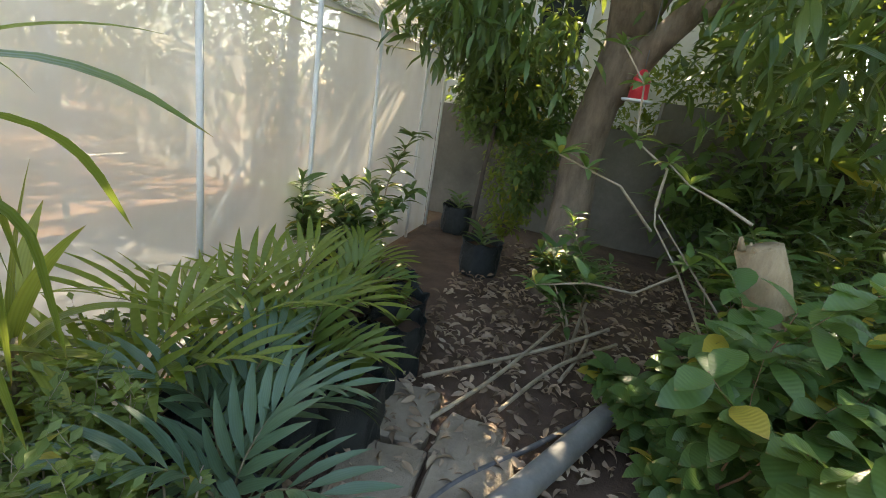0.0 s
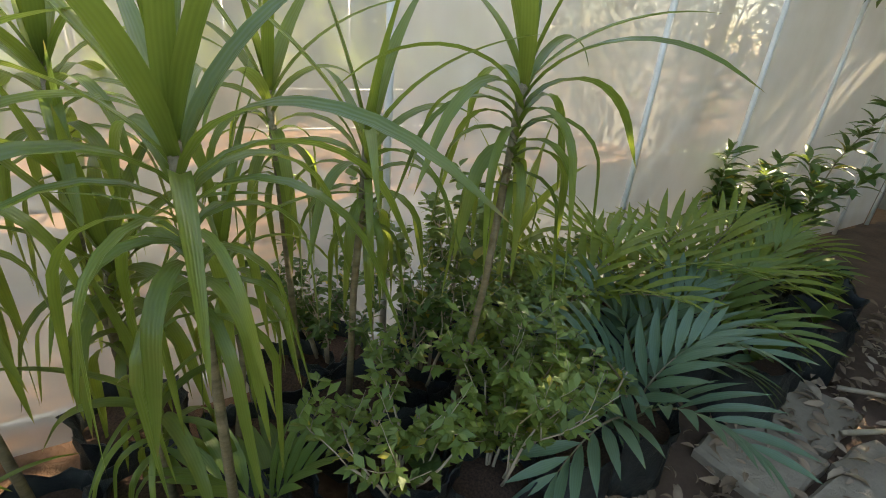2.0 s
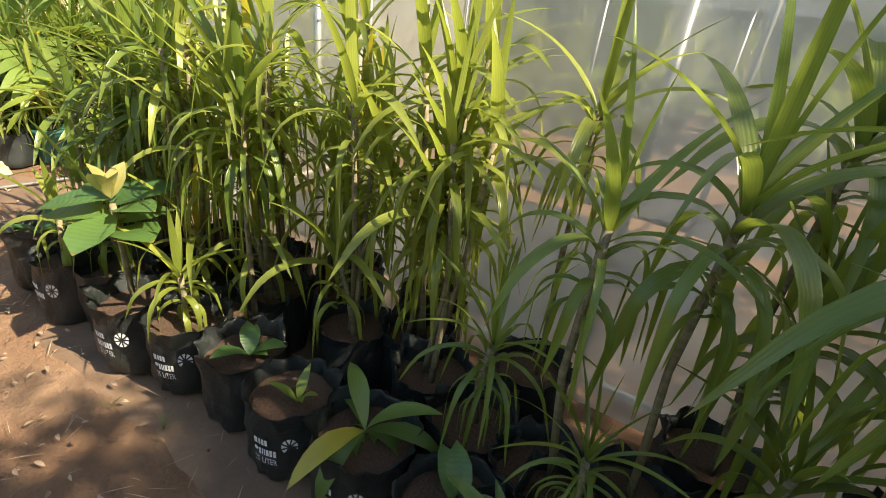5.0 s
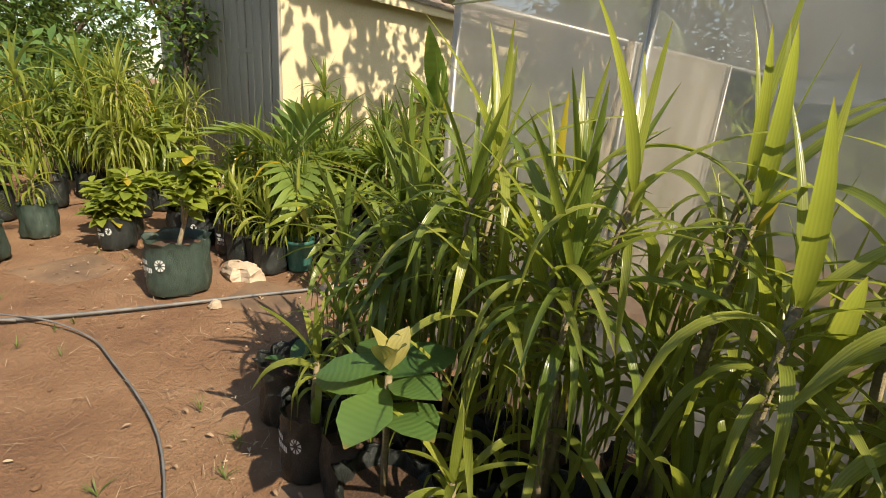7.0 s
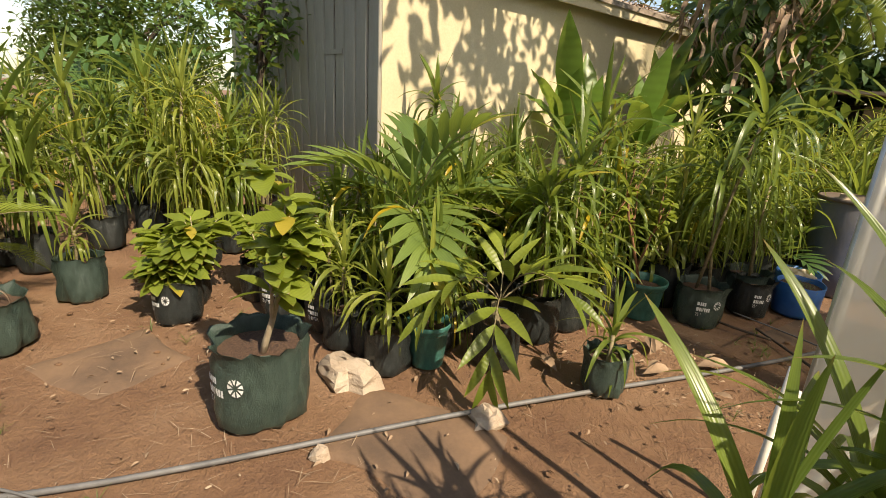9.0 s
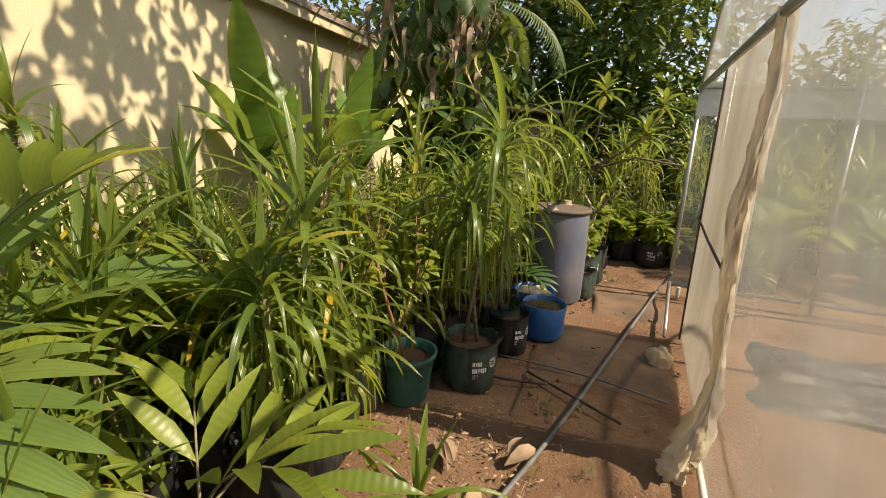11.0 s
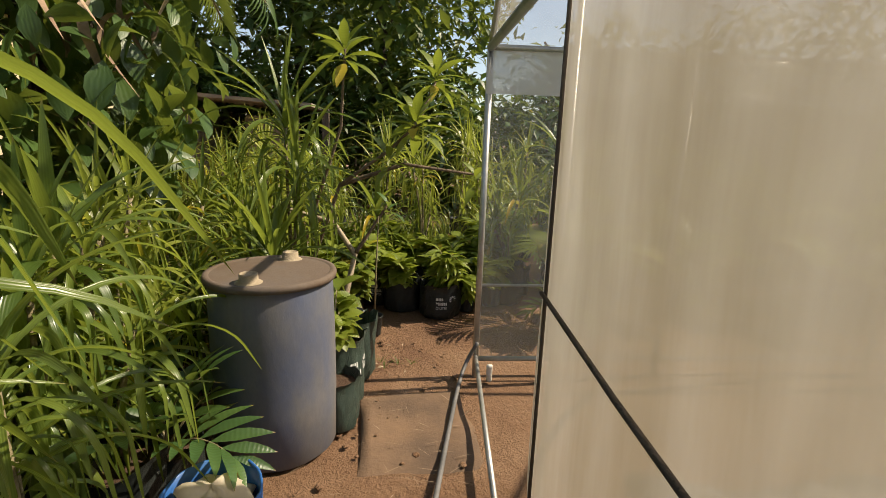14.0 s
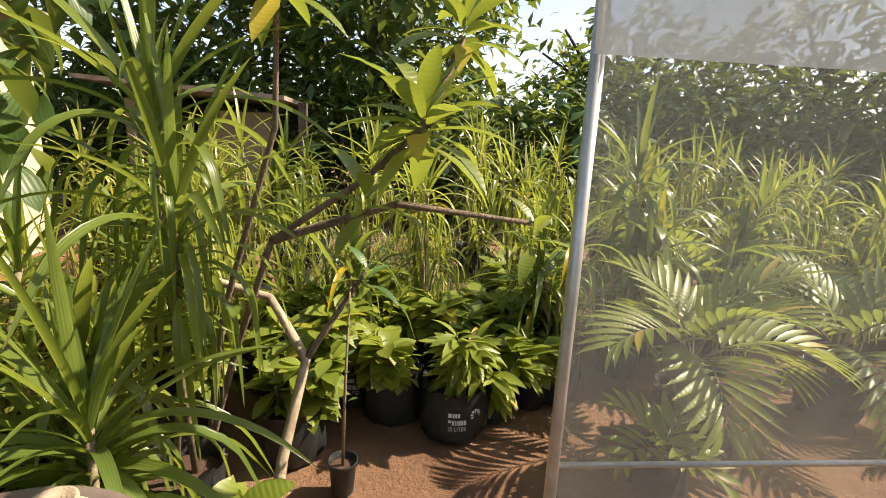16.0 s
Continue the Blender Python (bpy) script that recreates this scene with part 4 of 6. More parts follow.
shrub("potted_shrub", "tall thin shrub with small round leaves in a black grow bag", "potted plant", 4.36, 0.58, 3, 0.55, 2, ROUND, 5, LEAF_P, TWIG, 0.06, (0.15, 0.32, "black"), lean=(0.2, -0.1), r=0.008)
for x, y, n, L, mtl in ((4.85, -0.02, 5, 0.46, LEAF_B), (5.12, 0.18, 6, 0.48, LEAF_B), (5.0, 0.50, 6, 0.56, LEAF_L), (5.40, 0.52, 7, 0.66, LEAF_L), (5.55, 0.18, 6, 0.46, LEAF_P), (5.85, 0.45, 7, 0.58, LEAF_L), (6.25, 0.35, 6, 0.42, LEAF_P), (6.65, 0.52, 6, 0.44, LEAF_L)):
    palm(x, y, n, L, 7, L * 0.6, 0.044, mtl, 0.3, "dark green feather palm seedling in a black grow bag", 0.15, 0.32, elevs=(86, 42), bend=62, group="palm seedlings by the greenhouse", ang=(58, 40))
for x, y in ((5.62, -0.02), (5.95, 0.05), (6.28, 0.02), (6.60, 0.12), (6.92, 0.30), (6.95, 0.62)):
    t, z = potted("potted_seedling", "black grow bag with wilting seedlings and dry leaves", "potted plant", x, y, 0.16, 0.34, "black", None, "black bags along the path")
    foliage("leaves", [(LANCE, spot((0, 0, z), i * 2.0, 0.8, 0, R.uniform(0.14, 0.22))) for i in range(7)], LEAF_D, t)
for x, y, hh in ((7.25, 0.72, 0.62), (7.05, 0.80, 0.5), (6.85, 0.75, 0.45)):
    shrub("potted_shrub", "upright shrub with glossy pointed leaves in a black grow bag", "potted plant", x, y, 2, hh, 1, LANCE, 9, LEAF_M, TWIG, 0.17, (0.15, 0.32, "black"), whorl=True, r=0.009)
for x, y in ((4.62, 0.48), (4.78, 0.30), (4.60, 0.0), (4.95, 0.78), (3.98, 0.12), (4.25, 0.02), (4.42, 0.16)):
    shrub("potted_shrub", "open twiggy shrub with tiny leaves in a black grow bag", "potted plant", x, y, 5, 0.30, 2, SMALL, 5, LEAF_P, TWIG, 0.045, (0.14, 0.3, "black"), group="shrubs by the greenhouse", r=0.006, spread=0.9)
dracaena(4.75, 0.66, [(0.02, 0.0, 0.72)], 22, 0.5, "Y", label="light yellow-green dracaena in a black grow bag", wide=1.3)


# ---------------------------------------------------------------- shady corner with the big tree
def crown_cloud(name, centre, radii, n, leaf, size, material, parent, seed, gaps=0.15, hang=0.0):
    """Leaves scattered in clumps through an uneven cloud."""
    rr = random.Random(seed)
    out = []
    cx, cy, cz = centre
    made = 0
    while made < n:
        p = Vector((rr.uniform(-1, 1), rr.uniform(-1, 1), rr.uniform(-1, 1)))
        if p.length > 1 or p.length < 0.2:
            continue
        k = noise.noise(Vector((p.x * 2.1 + seed, p.y * 2.1, p.z * 2.1)))
        if k < gaps - 0.25 * p.length:
            continue
        q = Vector((cx + p.x * radii[0], cy + p.y * radii[1], cz + p.z * radii[2]))
        for _ in range(4):
            out.append((leaf, spot(q + Vector((rr.uniform(-1, 1), rr.uniform(-1, 1), rr.uniform(-1, 1))) * size * 0.8, rr.uniform(0, 6.28), rr.uniform(-0.9, 0.5) - hang, rr.uniform(-0.7, 0.7), size * rr.uniform(0.6, 1.2))))
            made += 1
    return foliage(name, out, material, parent)


LEAF2 = blade(1.0, 0.40, 5, 35, 2, 0.2, 0.45)
LONG2 = blade(1.0, 0.22, 5, 50, 3, 0.25, 0.4)


def limb(points, r0, r1, n=10):
    pts = [Vector(p) for p in points]
    fine = []
    for i in range(len(pts) - 1):
        for k in range(4):
            q = pts[i].lerp(pts[i + 1], k / 4)
            fine.append(q + Vector((noise.noise(q * 1.7), noise.noise(q * 1.7 + Vector((5, 0, 0))), 0)) * r0 * 0.35)
    fine.append(pts[-1])
    m = len(fine) - 1
    return tube(fine, [r0 + (r1 - r0) * (i / m) ** 0.7 for i in range(m + 1)], n)


big = thing("mango_tree", "old mango tree with a thick grey-brown trunk and dark hanging leaves", "tree")
part("trunk", limb([(8.2, -0.81, -0.1), (8.2, -0.77, 0.46), (8.2, -0.77, 1.03), (8.2, -0.82, 1.7), (8.2, -0.89, 2.23)], 0.21, 0.14, 14), BARK, big)
part("limb", limb([(8.2, -0.82, 1.7), (8.1, -1.09, 2.16), (8.0, -1.31, 2.44), (7.8, -2.3, 3.1)], 0.13, 0.08), BARK, big)
part("limb", limb([(8.2, -0.89, 2.23), (8.3, -0.7, 3.2), (7.6, 0.4, 4.3)], 0.14, 0.06), BARK, big)
part("limb", limb([(8.2, -0.89, 2.23), (9.2, -1.4, 3.4), (9.6, -1.4, 4.6)], 0.14, 0.06), BARK, big)
crown_cloud("crown", (6.6, -0.5, 4.5), (0.95, 1.3, 0.6), 3000, LONG2, 0.26, LEAF_K, big, 6, -0.12, 0.3)
crown_cloud("crown", (10.0, -0.6, 4.4), (1.7, 2.2, 1.2), 3000, LONG2, 0.26, LEAF_K, big, 4, 0.0, 0.3)
crown_cloud("crown", (8.2, -1.2, 4.0), (2.6, 2.8, 1.5), 6500, LONG2, 0.26, LEAF_K, big, 3, 0.02, 0.3)
crown_cloud("crown", (8.1, 1.4, 4.6), (1.9, 2.3, 1.0), 6000, LONG2, 0.26, LEAF_K, big, 5, -0.1, 0.3)
crown_cloud("low_leaves", (7.7, -0.15, 2.1), (0.5, 0.5, 0.35), 320, LONG2, 0.2, LEAF_K, big, 8, 0.05, 0.4)
crown_cloud("low_leaves", (7.5, 0.3, 2.25), (0.5, 0.45, 0.4), 420, LONG2, 0.2, LEAF_K, big, 18, 0.0, 0.4)
crown_cloud("low_leaves", (6.6, -2.0, 2.25), (1.0, 0.7, 0.36), 500, LONG2, 0.24, LEAF_K, big, 19, 0.0, 0.4)
crown_cloud("low_leaves", (7.6, -2.6, 2.1), (1.1, 1.2, 0.55), 900, LONG2, 0.24, LEAF_K, big, 9, 0.05, 0.3)

creeper = thing("climbing_shrub", "dense climbing shrub with small glossy leaves", "shrub")
part("stem", limb([(8.6, 0.15, 0), (8.5, 0.1, 1.0), (8.4, 0.0, 1.9)], 0.03, 0.015, 6), BARK_DARK, creeper)
crown_cloud("leaves", (8.5, 0.12, 1.75), (0.35, 0.36, 0.5), 2600, LEAF2, 0.11, LEAF_M, creeper, 12, -0.05, 0.3)
crown_cloud("leaves", (8.7, -0.32, 1.6), (0.3, 0.3, 1.0), 2600, LEAF2, 0.11, LEAF_M, creeper, 14, -0.05, 0.3)
crown_cloud("leaves", (8.3, 0.35, 2.35), (0.4, 0.45, 0.35), 1500, LEAF2, 0.12, LEAF_M, creeper, 15, -0.05, 0.3)
# lighter green puts sunlight into the colour of this clump
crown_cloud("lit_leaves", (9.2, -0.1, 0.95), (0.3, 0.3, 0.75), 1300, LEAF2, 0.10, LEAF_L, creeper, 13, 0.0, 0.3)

# backlight past the wall is painted with the lighter leaf green
for x, y, z, sd in ((11.7, -2.3, 2.3, 81), (11.9, -3.6, 2.2, 82), (11.6, -1.2, 2.2, 83)):
    b = thing("bush", "bush beyond the boundary wall, sunlight painted as light green leaves", "bush")
    part("stem", limb([(x, y, -0.05), (x, y, 1.6)], 0.04, 0.02, 6), BARK_DARK, b)
    crown_cloud("leaves", (x, y, z - 0.3), (0.5, 0.8, 1.0), 1200, LEAF2, 0.14, LEAF_L, b, sd, -0.05, 0.2)

stump = thing("cut_trunk", "pale sawn-off trunk with a splintered top", "stump")
part("trunk", limb([(5.86, -1.95, -0.05), (5.90, -1.72, 0.7), (5.96, -1.50, 1.20)], 0.10, 0.085, 12), CUTWOOD, stump)
for k in range(7):
    w = k * 0.9
    part("splinter", tube([(5.96 + 0.06 * math.cos(w), -1.50 + 0.06 * math.sin(w), 1.18), (5.96 + 0.065 * math.cos(w), -1.49 + 0.065 * math.sin(w), 1.205 + 0.015 * (k % 3))], [0.016, 0.004], 5), CUTWOOD, stump)
feeder = thing("bird_feeder", "red plastic bird feeder with a white rim hanging from the tree", "bird feeder")
part("body", moved(lathe([(0.02, 0.0), (0.10, 0.0), (0.085, 0.22), (0.03, 0.30), (0.0, 0.31)], 12), pose(8.0, -1.08, 1.78) @ Matrix.Scale(0.75, 4)), RED, feeder)
part("tray", moved(lathe([(0.0, -0.005), (0.15, -0.01), (0.16, 0.015), (0.14, 0.01), (0.0, 0.004)], 16), pose(8.0, -1.08, 1.778) @ Matrix.Scale(0.75, 4)), WHITE, feeder)
part("cord", tube([(8.0, -1.08, 2.0), (8.0, -1.08, 2.75)], 0.004, 5), HOSE, feeder)

# leaning shrub with bare pale stems and sparse leaf whorls
bare = thing("leggy_shrub", "leggy shrub with crooked pale stems and sparse leaf whorls", "shrub")
STEMS = (((6.4, -1.57, 0.59), (6.4, -1.35, 0.93), (6.4, -1.19, 1.13), (6.4, -1.17, 1.22)), ((6.4, -1.17, 1.22), (6.5, -1.19, 1.4), (6.6, -1.02, 1.51), (6.7, -1.0, 1.79), (6.8, -0.86, 1.98)),
         ((6.4, -1.18, 1.1), (6.3, -0.98, 1.3), (6.2, -0.81, 1.36), (6.1, -0.68, 1.41)), ((6.4, -1.66, 0.68), (6.4, -1.39, 0.97), (6.4, -1.19, 1.19)),
         ((6.2, -1.53, 1.25), (6.3, -1.43, 1.3), (6.4, -1.29, 1.35), (6.5, -1.19, 1.43)), ((6.4, -1.36, 0.91), (6.2, -1.15, 0.83), (6.1, -0.93, 0.86), (6.0, -0.71, 0.83)))
base = Vector((6.4, -1.57, 0.59))
part("stem", tube([(base.x, base.y, -0.03), base], 0.009, 7), TWIG, bare)
base = Vector((6.4, -1.66, 0.68))
part("stem", tube([(base.x, base.y, -0.03), base], 0.008, 7), TWIG, bare)
for pts in STEMS:
    part("stem", limb(pts, 0.008, 0.004, 6), TWIG, bare)
whorls = []
for pts in STEMS[1:]:
    for q in pts[2:] if len(pts) > 3 else pts[1:2]:
        whorls += [(LANCE, spot(q, i * 2.4, R.uniform(-0.3, 0.9), R.uniform(-0.4, 0.4), R.uniform(0.09, 0.16))) for i in range(11)]
foliage("leaves", whorls, LEAF_M, bare)
for x, y, s, ls, mtl, lf in ((6.9, -1.75, 3, 0.17, LEAF_M, LANCE), (7.4, -2.3, 3, 0.18, LEAF_M, LANCE), (6.4, -2.1, 3, 0.16, LEAF_M, LANCE), (7.0, -1.0, 2, 0.14, LEAF_M, LANCE), (8.0, -2.6, 3, 0.2, LEAF_K, LANCE)):
    shrub("oleander_shrub", "thin-stemmed shrub with pale twigs and narrow leaves", "shrub", x, y, s, 0.62, 2, lf, 6, mtl, TWIG, ls, spread=0.8, whorl=True, group="shrubs under the tree", r=0.014)
for x, y, L, n in ((5.45, -1.68, 0.62, 5), (5.78, -1.62, 0.46, 6), (6.2, -1.38, 0.28, 6), (5.2, -1.95, 0.5, 5), (6.3, -1.9, 0.5, 6), (5.65, -2.2, 0.7, 5), (5.55, -1.45, 0.25, 5)):
    shrub("broadleaf_bush", "low bush with broad veined leaves under the tree", "shrub", x, y, n, L, 2, OVAL, 6, LEAF_M, RED_TWIG, 0.15, group="bushes under the tree", r=0.01, spread=0.75)
shrub("broadleaf_bush", "leaning bush with very large pale leaves", "shrub", 5.1, -2.25, 3, 0.8, 1, OVAL, 5, LEAF_M, TWIG, 0.3, lean=(0.0, 0.2), r=0.014)
for x, y in ((8.3, -0.05), (9.65, 0.55)):
    t, z = potted("potted_seedling", "dark grow bag with a leafy seedling under the tree", "potted plant", x, y, 0.19, 0.34, "black", None)
    foliage("leaves", [(LANCE, spot((0, 0, z + 0.05 * (i % 4)), i * 2.0, 0.5, 0, R.uniform(0.18, 0.28))) for i in range(14)], LEAF_M, t)


# ---------------------------------------------------------------- slabs, pipe, hoses, litter
def flagstone(pts, h, seed):
    """An uneven stone slab with a worn top, from a rough outline."""
    n = len(pts)
    cx, cy = sum(p[0] for p in pts) / n, sum(p[1] for p in pts) / n
    v = [(x, y, -0.03) for x, y in pts]
    v += [(x, y, h * 0.7 + 0.01 * noise.noise((x * 5, y * 5, seed))) for x, y in pts]
    v += [(cx + (x - cx) * 0.93, cy + (y - cy) * 0.93, h + 0.006 * noise.noise((x * 5, y * 5, seed + 2))) for x, y in pts]
    f = [(k, (k + 1) % n, n + (k + 1) % n, n + k) for k in range(n)] + [(n + k, n + (k + 1) % n, 2 * n + (k + 1) % n, 2 * n + k) for k in range(n)]
    f.append(tuple(range(2 * n, 3 * n)))
    return v, f


def ragged(x0, y0, x1, y1, seed, yaw=0.0, n=7, rag=0.035):
    out = []
    cx, cy = (x0 + x1) / 2, (y0 + y1) / 2
    for (ax, ay), (bx, by) in (((x0, y0), (x1, y0)), ((x1, y0), (x1, y1)), ((x1, y1), (x0, y1)), ((x0, y1), (x0, y0))):
        for k in range(n):
            x, y = ax + (bx - ax) * k / n, ay + (by - ay) * k / n
            x, y = x + rag * noise.noise((x * 6, y * 6, seed)) - cx, y + rag * noise.noise((x * 6, y * 6, seed + 9)) - cy
            out.append((cx + x * math.cos(yaw) - y * math.sin(yaw), cy + x * math.sin(yaw) + y * math.cos(yaw)))
    return out


for i, (a, b, c, d, yw) in enumerate(((5.68, -0.36, 6.12, 0.02, 0.05), (5.22, -0.42, 5.62, -0.08, 0.1), (5.30, -0.80, 5.86, -0.45, 0.08), (5.66, -0.72, 5.98, -0.42, 0.0))):
    solid("paving_slab", flagstone(ragged(a, b, c, d, i, yw), 0.062, i), SLAB, "worn earth-stained paving slab, cracked at the edges", "paving slab", "slabs in the path")


def line(name, pts, r, m, label, category, n=8):
    fine = []
    P = [Vector(p) for p in pts]
    for i in range(len(P) - 1):
        a, b, c, d = P[max(i - 1, 0)], P[i], P[i + 1], P[min(i + 2, len(P) - 1)]
        for k in range(6):
            s = k / 6
            fine.append(0.5 * ((2 * b) + (c - a) * s + (2 * a - 5 * b + 4 * c - d) * s * s + (3 * b - a - 3 * c + d) * s ** 3))
    fine.append(P[-1])
    return solid(name, tube(fine, r, n), m, label, category, smooth=True)


line("drain_pipe", [(5.35, -0.72, 0.09), (5.65, -0.88, 0.09), (6.43, -1.27, 0.10)], 0.06, PIPE, "grey plastic drain pipe lying on the earth", "pipe", 14)
line("garden_hose", [(5.0, -0.35, 0.05), (5.5, -0.56, 0.055), (5.9, -0.85, 0.055), (6.3, -1.12, 0.05)], 0.014, HOSE, "thin black hose lying in the leaf litter", "hose")
line("garden_hose", [(-2.2, -2.6, 0.025), (-1.75, -1.7, 0.025), (-1.5, -1.0, 0.025), (-1.36, -0.42, 0.025), (-1.15, 0.69, 0.025), (-0.97, 1.49, 0.025), (-0.70, 2.6, 0.025), (-0.46, 3.81, 0.03), (-0.13, 5.50, 0.04), (0.0, 5.66, 0.25)], 0.013, HOSE, "long grey hose lying across the yard", "hose")
line("garden_hose", [(-1.9, -1.5, 0.022), (-1.45, -0.98, 0.05), (-1.1, -0.72, 0.022), (-0.71, -0.62, 0.022), (0.12, -0.51, 0.022), (0.9, -0.62, 0.022), (1.45, -0.75, 0.022)], 0.006, HOSE, "thin grey hose curving over the earth", "hose")
line("garden_hose", [(-3.4, -2.9, 0.022), (-2.1, -1.75, 0.024), (-1.62, -1.3, 0.05), (-1.5, -1.05, 0.024)], 0.010, HOSE, "short grey hose joining the long one", "hose")
for p in (((5.85, -0.36, 0.08), (6.4, -0.6, 0.10), (7.2, -0.89, 0.16)), ((6.1, -0.66, 0.07), (6.7, -0.92, 0.09), (7.2, -1.3, 0.12)), ((6.2, -0.2, 0.07), (6.8, -0.8, 0.12), (7.0, -1.2, 0.3)), ((6.6, -0.95, 0.05), (7.2, -1.1, 0.1), (7.7, -1.0, 0.2))):
    line("fallen_branch", p, 0.013, TWIG, "bare fallen branch among the dry leaves", "branch", 6)
for p in (((-0.95, 3.3, 0.03), (-0.7, 3.15, 0.035), (-0.35, 2.95, 0.03)), ((-1.5, 3.2, 0.03), (-1.1, 3.1, 0.05), (-0.8, 3.2, 0.03))):
    line("fallen_branch", p, 0.009, BARK_DARK, "dark crooked stick on the earth", "branch", 6)
line("drip_tube", [(-1.2, 3.45, 0.03), (-0.6, 3.42, 0.032), (-0.1, 3.3, 0.03)], 0.006, HOSE, "thin black drip tube on the ground cloth", "hose", 6)

CURL = blade(1.0, 0.34, 15, 70, 4, 0.5, 0.45)
rl = random.Random(21)
litter = [(CURL, spot((rl.uniform(4.6, 9.5), rl.uniform(-2.6, 0.1), rl.uniform(0.04, 0.075)), rl.uniform(0, 6.28), rl.uniform(-0.2, 0.4), rl.uniform(-1.2, 1.2), rl.uniform(0.035, 0.11))) for _ in range(3400)]
tagged(foliage("leaf_litter", litter, DRY), "brown dry leaves littering the shady path", "leaf litter", kind="stuff")
spots = [(-1.2, 1.9, 0.35), (-1.0, 2.3, 0.3), (-1.3, 2.5, 0.3), (-2.2, -0.6, 0.8), (-2.6, -0.2, 0.5), (-1.0, 0.3, 0.6), (0.3, -0.3, 0.5), (1.2, -0.4, 0.4), (-0.9, 6.0, 0.3), (-0.4, 2.0, 0.4)]
litter = []
for x, y, s in spots:
    litter += [(CURL, spot((x + rl.gauss(0, s), y + rl.gauss(0, s * 0.7), 0.02), rl.uniform(0, 6.28), rl.uniform(-0.1, 0.3), rl.uniform(-0.8, 0.8), rl.uniform(0.015, 0.05))) for _ in range(60)]
tagged(foliage("leaf_litter", litter, DRY), "scattered dry straw and leaves on the earth", "leaf litter", kind="stuff")
for x, y, s, yw in ((-1.05, 1.62, 0.17, 0.4), (-0.95, 1.95, 0.2, 1.2), (-1.08, 2.2, 0.24, 2.0), (-0.85, 2.35, 0.22, 0.9), (-1.22, 1.45, 0.2, 2.6), (-0.62, 2.15, 0.1, 0.3)):
    ob = foliage("dry_leaf", [(CURL, spot((0, 0, 0.02), yw, 0.25, 0.5, s)), (CURL, spot((0.02, 0.03, 0.03), yw + 0.6, 0.4, -0.5, s * 0.8))], DRY, None, "", pose(x, y, 0))
    tagged(ob, "large curled dry leaf on the earth", "dry leaf", "dry leaves on the path")
STRAWS = strap(1.0, 0.035, 4, 6, 2, 0.3)
straw = [(STRAWS, spot((rl.uniform(-3.5, 2.6), rl.uniform(-2.2, 0.3), 0.018), rl.uniform(0, 6.28), rl.uniform(-0.02, 0.1), 0, rl.uniform(0.03, 0.13))) for _ in range(1500)]
straw += [(STRAWS, spot((rl.uniform(-1.3, -0.1), rl.uniform(1.0, 6.2), 0.018), rl.uniform(0, 6.28), rl.uniform(-0.02, 0.1), 0, rl.uniform(0.04, 0.12))) for _ in range(450)]
tagged(foliage("straw", straw, DRY), "pale straw and twigs strewn over the earth", "straw", kind="stuff")
peb = []
for _ in range(420):
    x, y = (rl.uniform(-3.5, 2.5), rl.uniform(-2.2, 0.4)) if rl.random() < 0.6 else (rl.uniform(-1.2, 0.0), rl.uniform(0.8, 6.3))
    s = rl.choice((0.004, 0.006, 0.008, 0.012, 0.02))
    peb.append(moved(heap(s, s * 0.4, rl.randint(0, 99), 6, 3), Matrix.Translation((x, y, 0.002)) @ Matrix.Rotation(rl.uniform(0, 6), 4, "Z")))
tagged(part("pebbles", join(*peb), SOIL), "small earthy stones lying on the ground", "pebbles", kind="stuff")
tuft = []
for _ in range(60):
    x, y = rl.choice(((-2.2, -1.2), (-1.1, -0.9), (0.2, -0.3), (1.2, -0.25), (-2.8, -0.3), (-0.55, 2.35), (-0.35, 1.9), (-0.9, 3.1), (-0.7, 5.8), (-0.9, 2.9), (0.6, -0.9)))
    x, y = x + rl.gauss(0, 0.18), y + rl.gauss(0, 0.14)
    tuft += [(strap(1.0, 0.05, 75, 60, 3), spot((x, y, 0.0), rl.uniform(0, 6.28), rl.uniform(-0.6, 0.1), 0, rl.uniform(0.04, 0.11))) for _ in range(9)]
tagged(foliage("weeds", tuft, GRASS), "sparse small weeds and grass in the earth", "weeds", kind="stuff")

# ---------------------------------------------------------------- open yard beyond the corner
solid("limestone_block", heap(0.16, 0.13, 17, 14, 6), STONE, "rough pale limestone block on the earth", "stone", smooth=False, m=pose(-1.72, 0.36, -0.005, 0, 0, 25) @ Matrix.Diagonal((1.25, 0.8, 1, 1)))
solid("stone", heap(0.045, 0.05, 9, 8, 4), STONE, "small pale stone beside the hose", "stone", m=pose(-1.2, 0.04, 0))
solid("stone", heap(0.08, 0.09, 19, 10, 5), STONE, "pale stone half under the plants", "stone", m=pose(-1.05, 0.85, 0))
shrub("potted_frangipani", "young frangipani in a large loose green grow bag", "potted plant", -1.66, -0.10, 1, 0.42, 2, OVAL, 5, LEAF_L, TWIG, 0.17, (0.22, 0.42, "green"), r=0.02, spread=0.7, face=40)
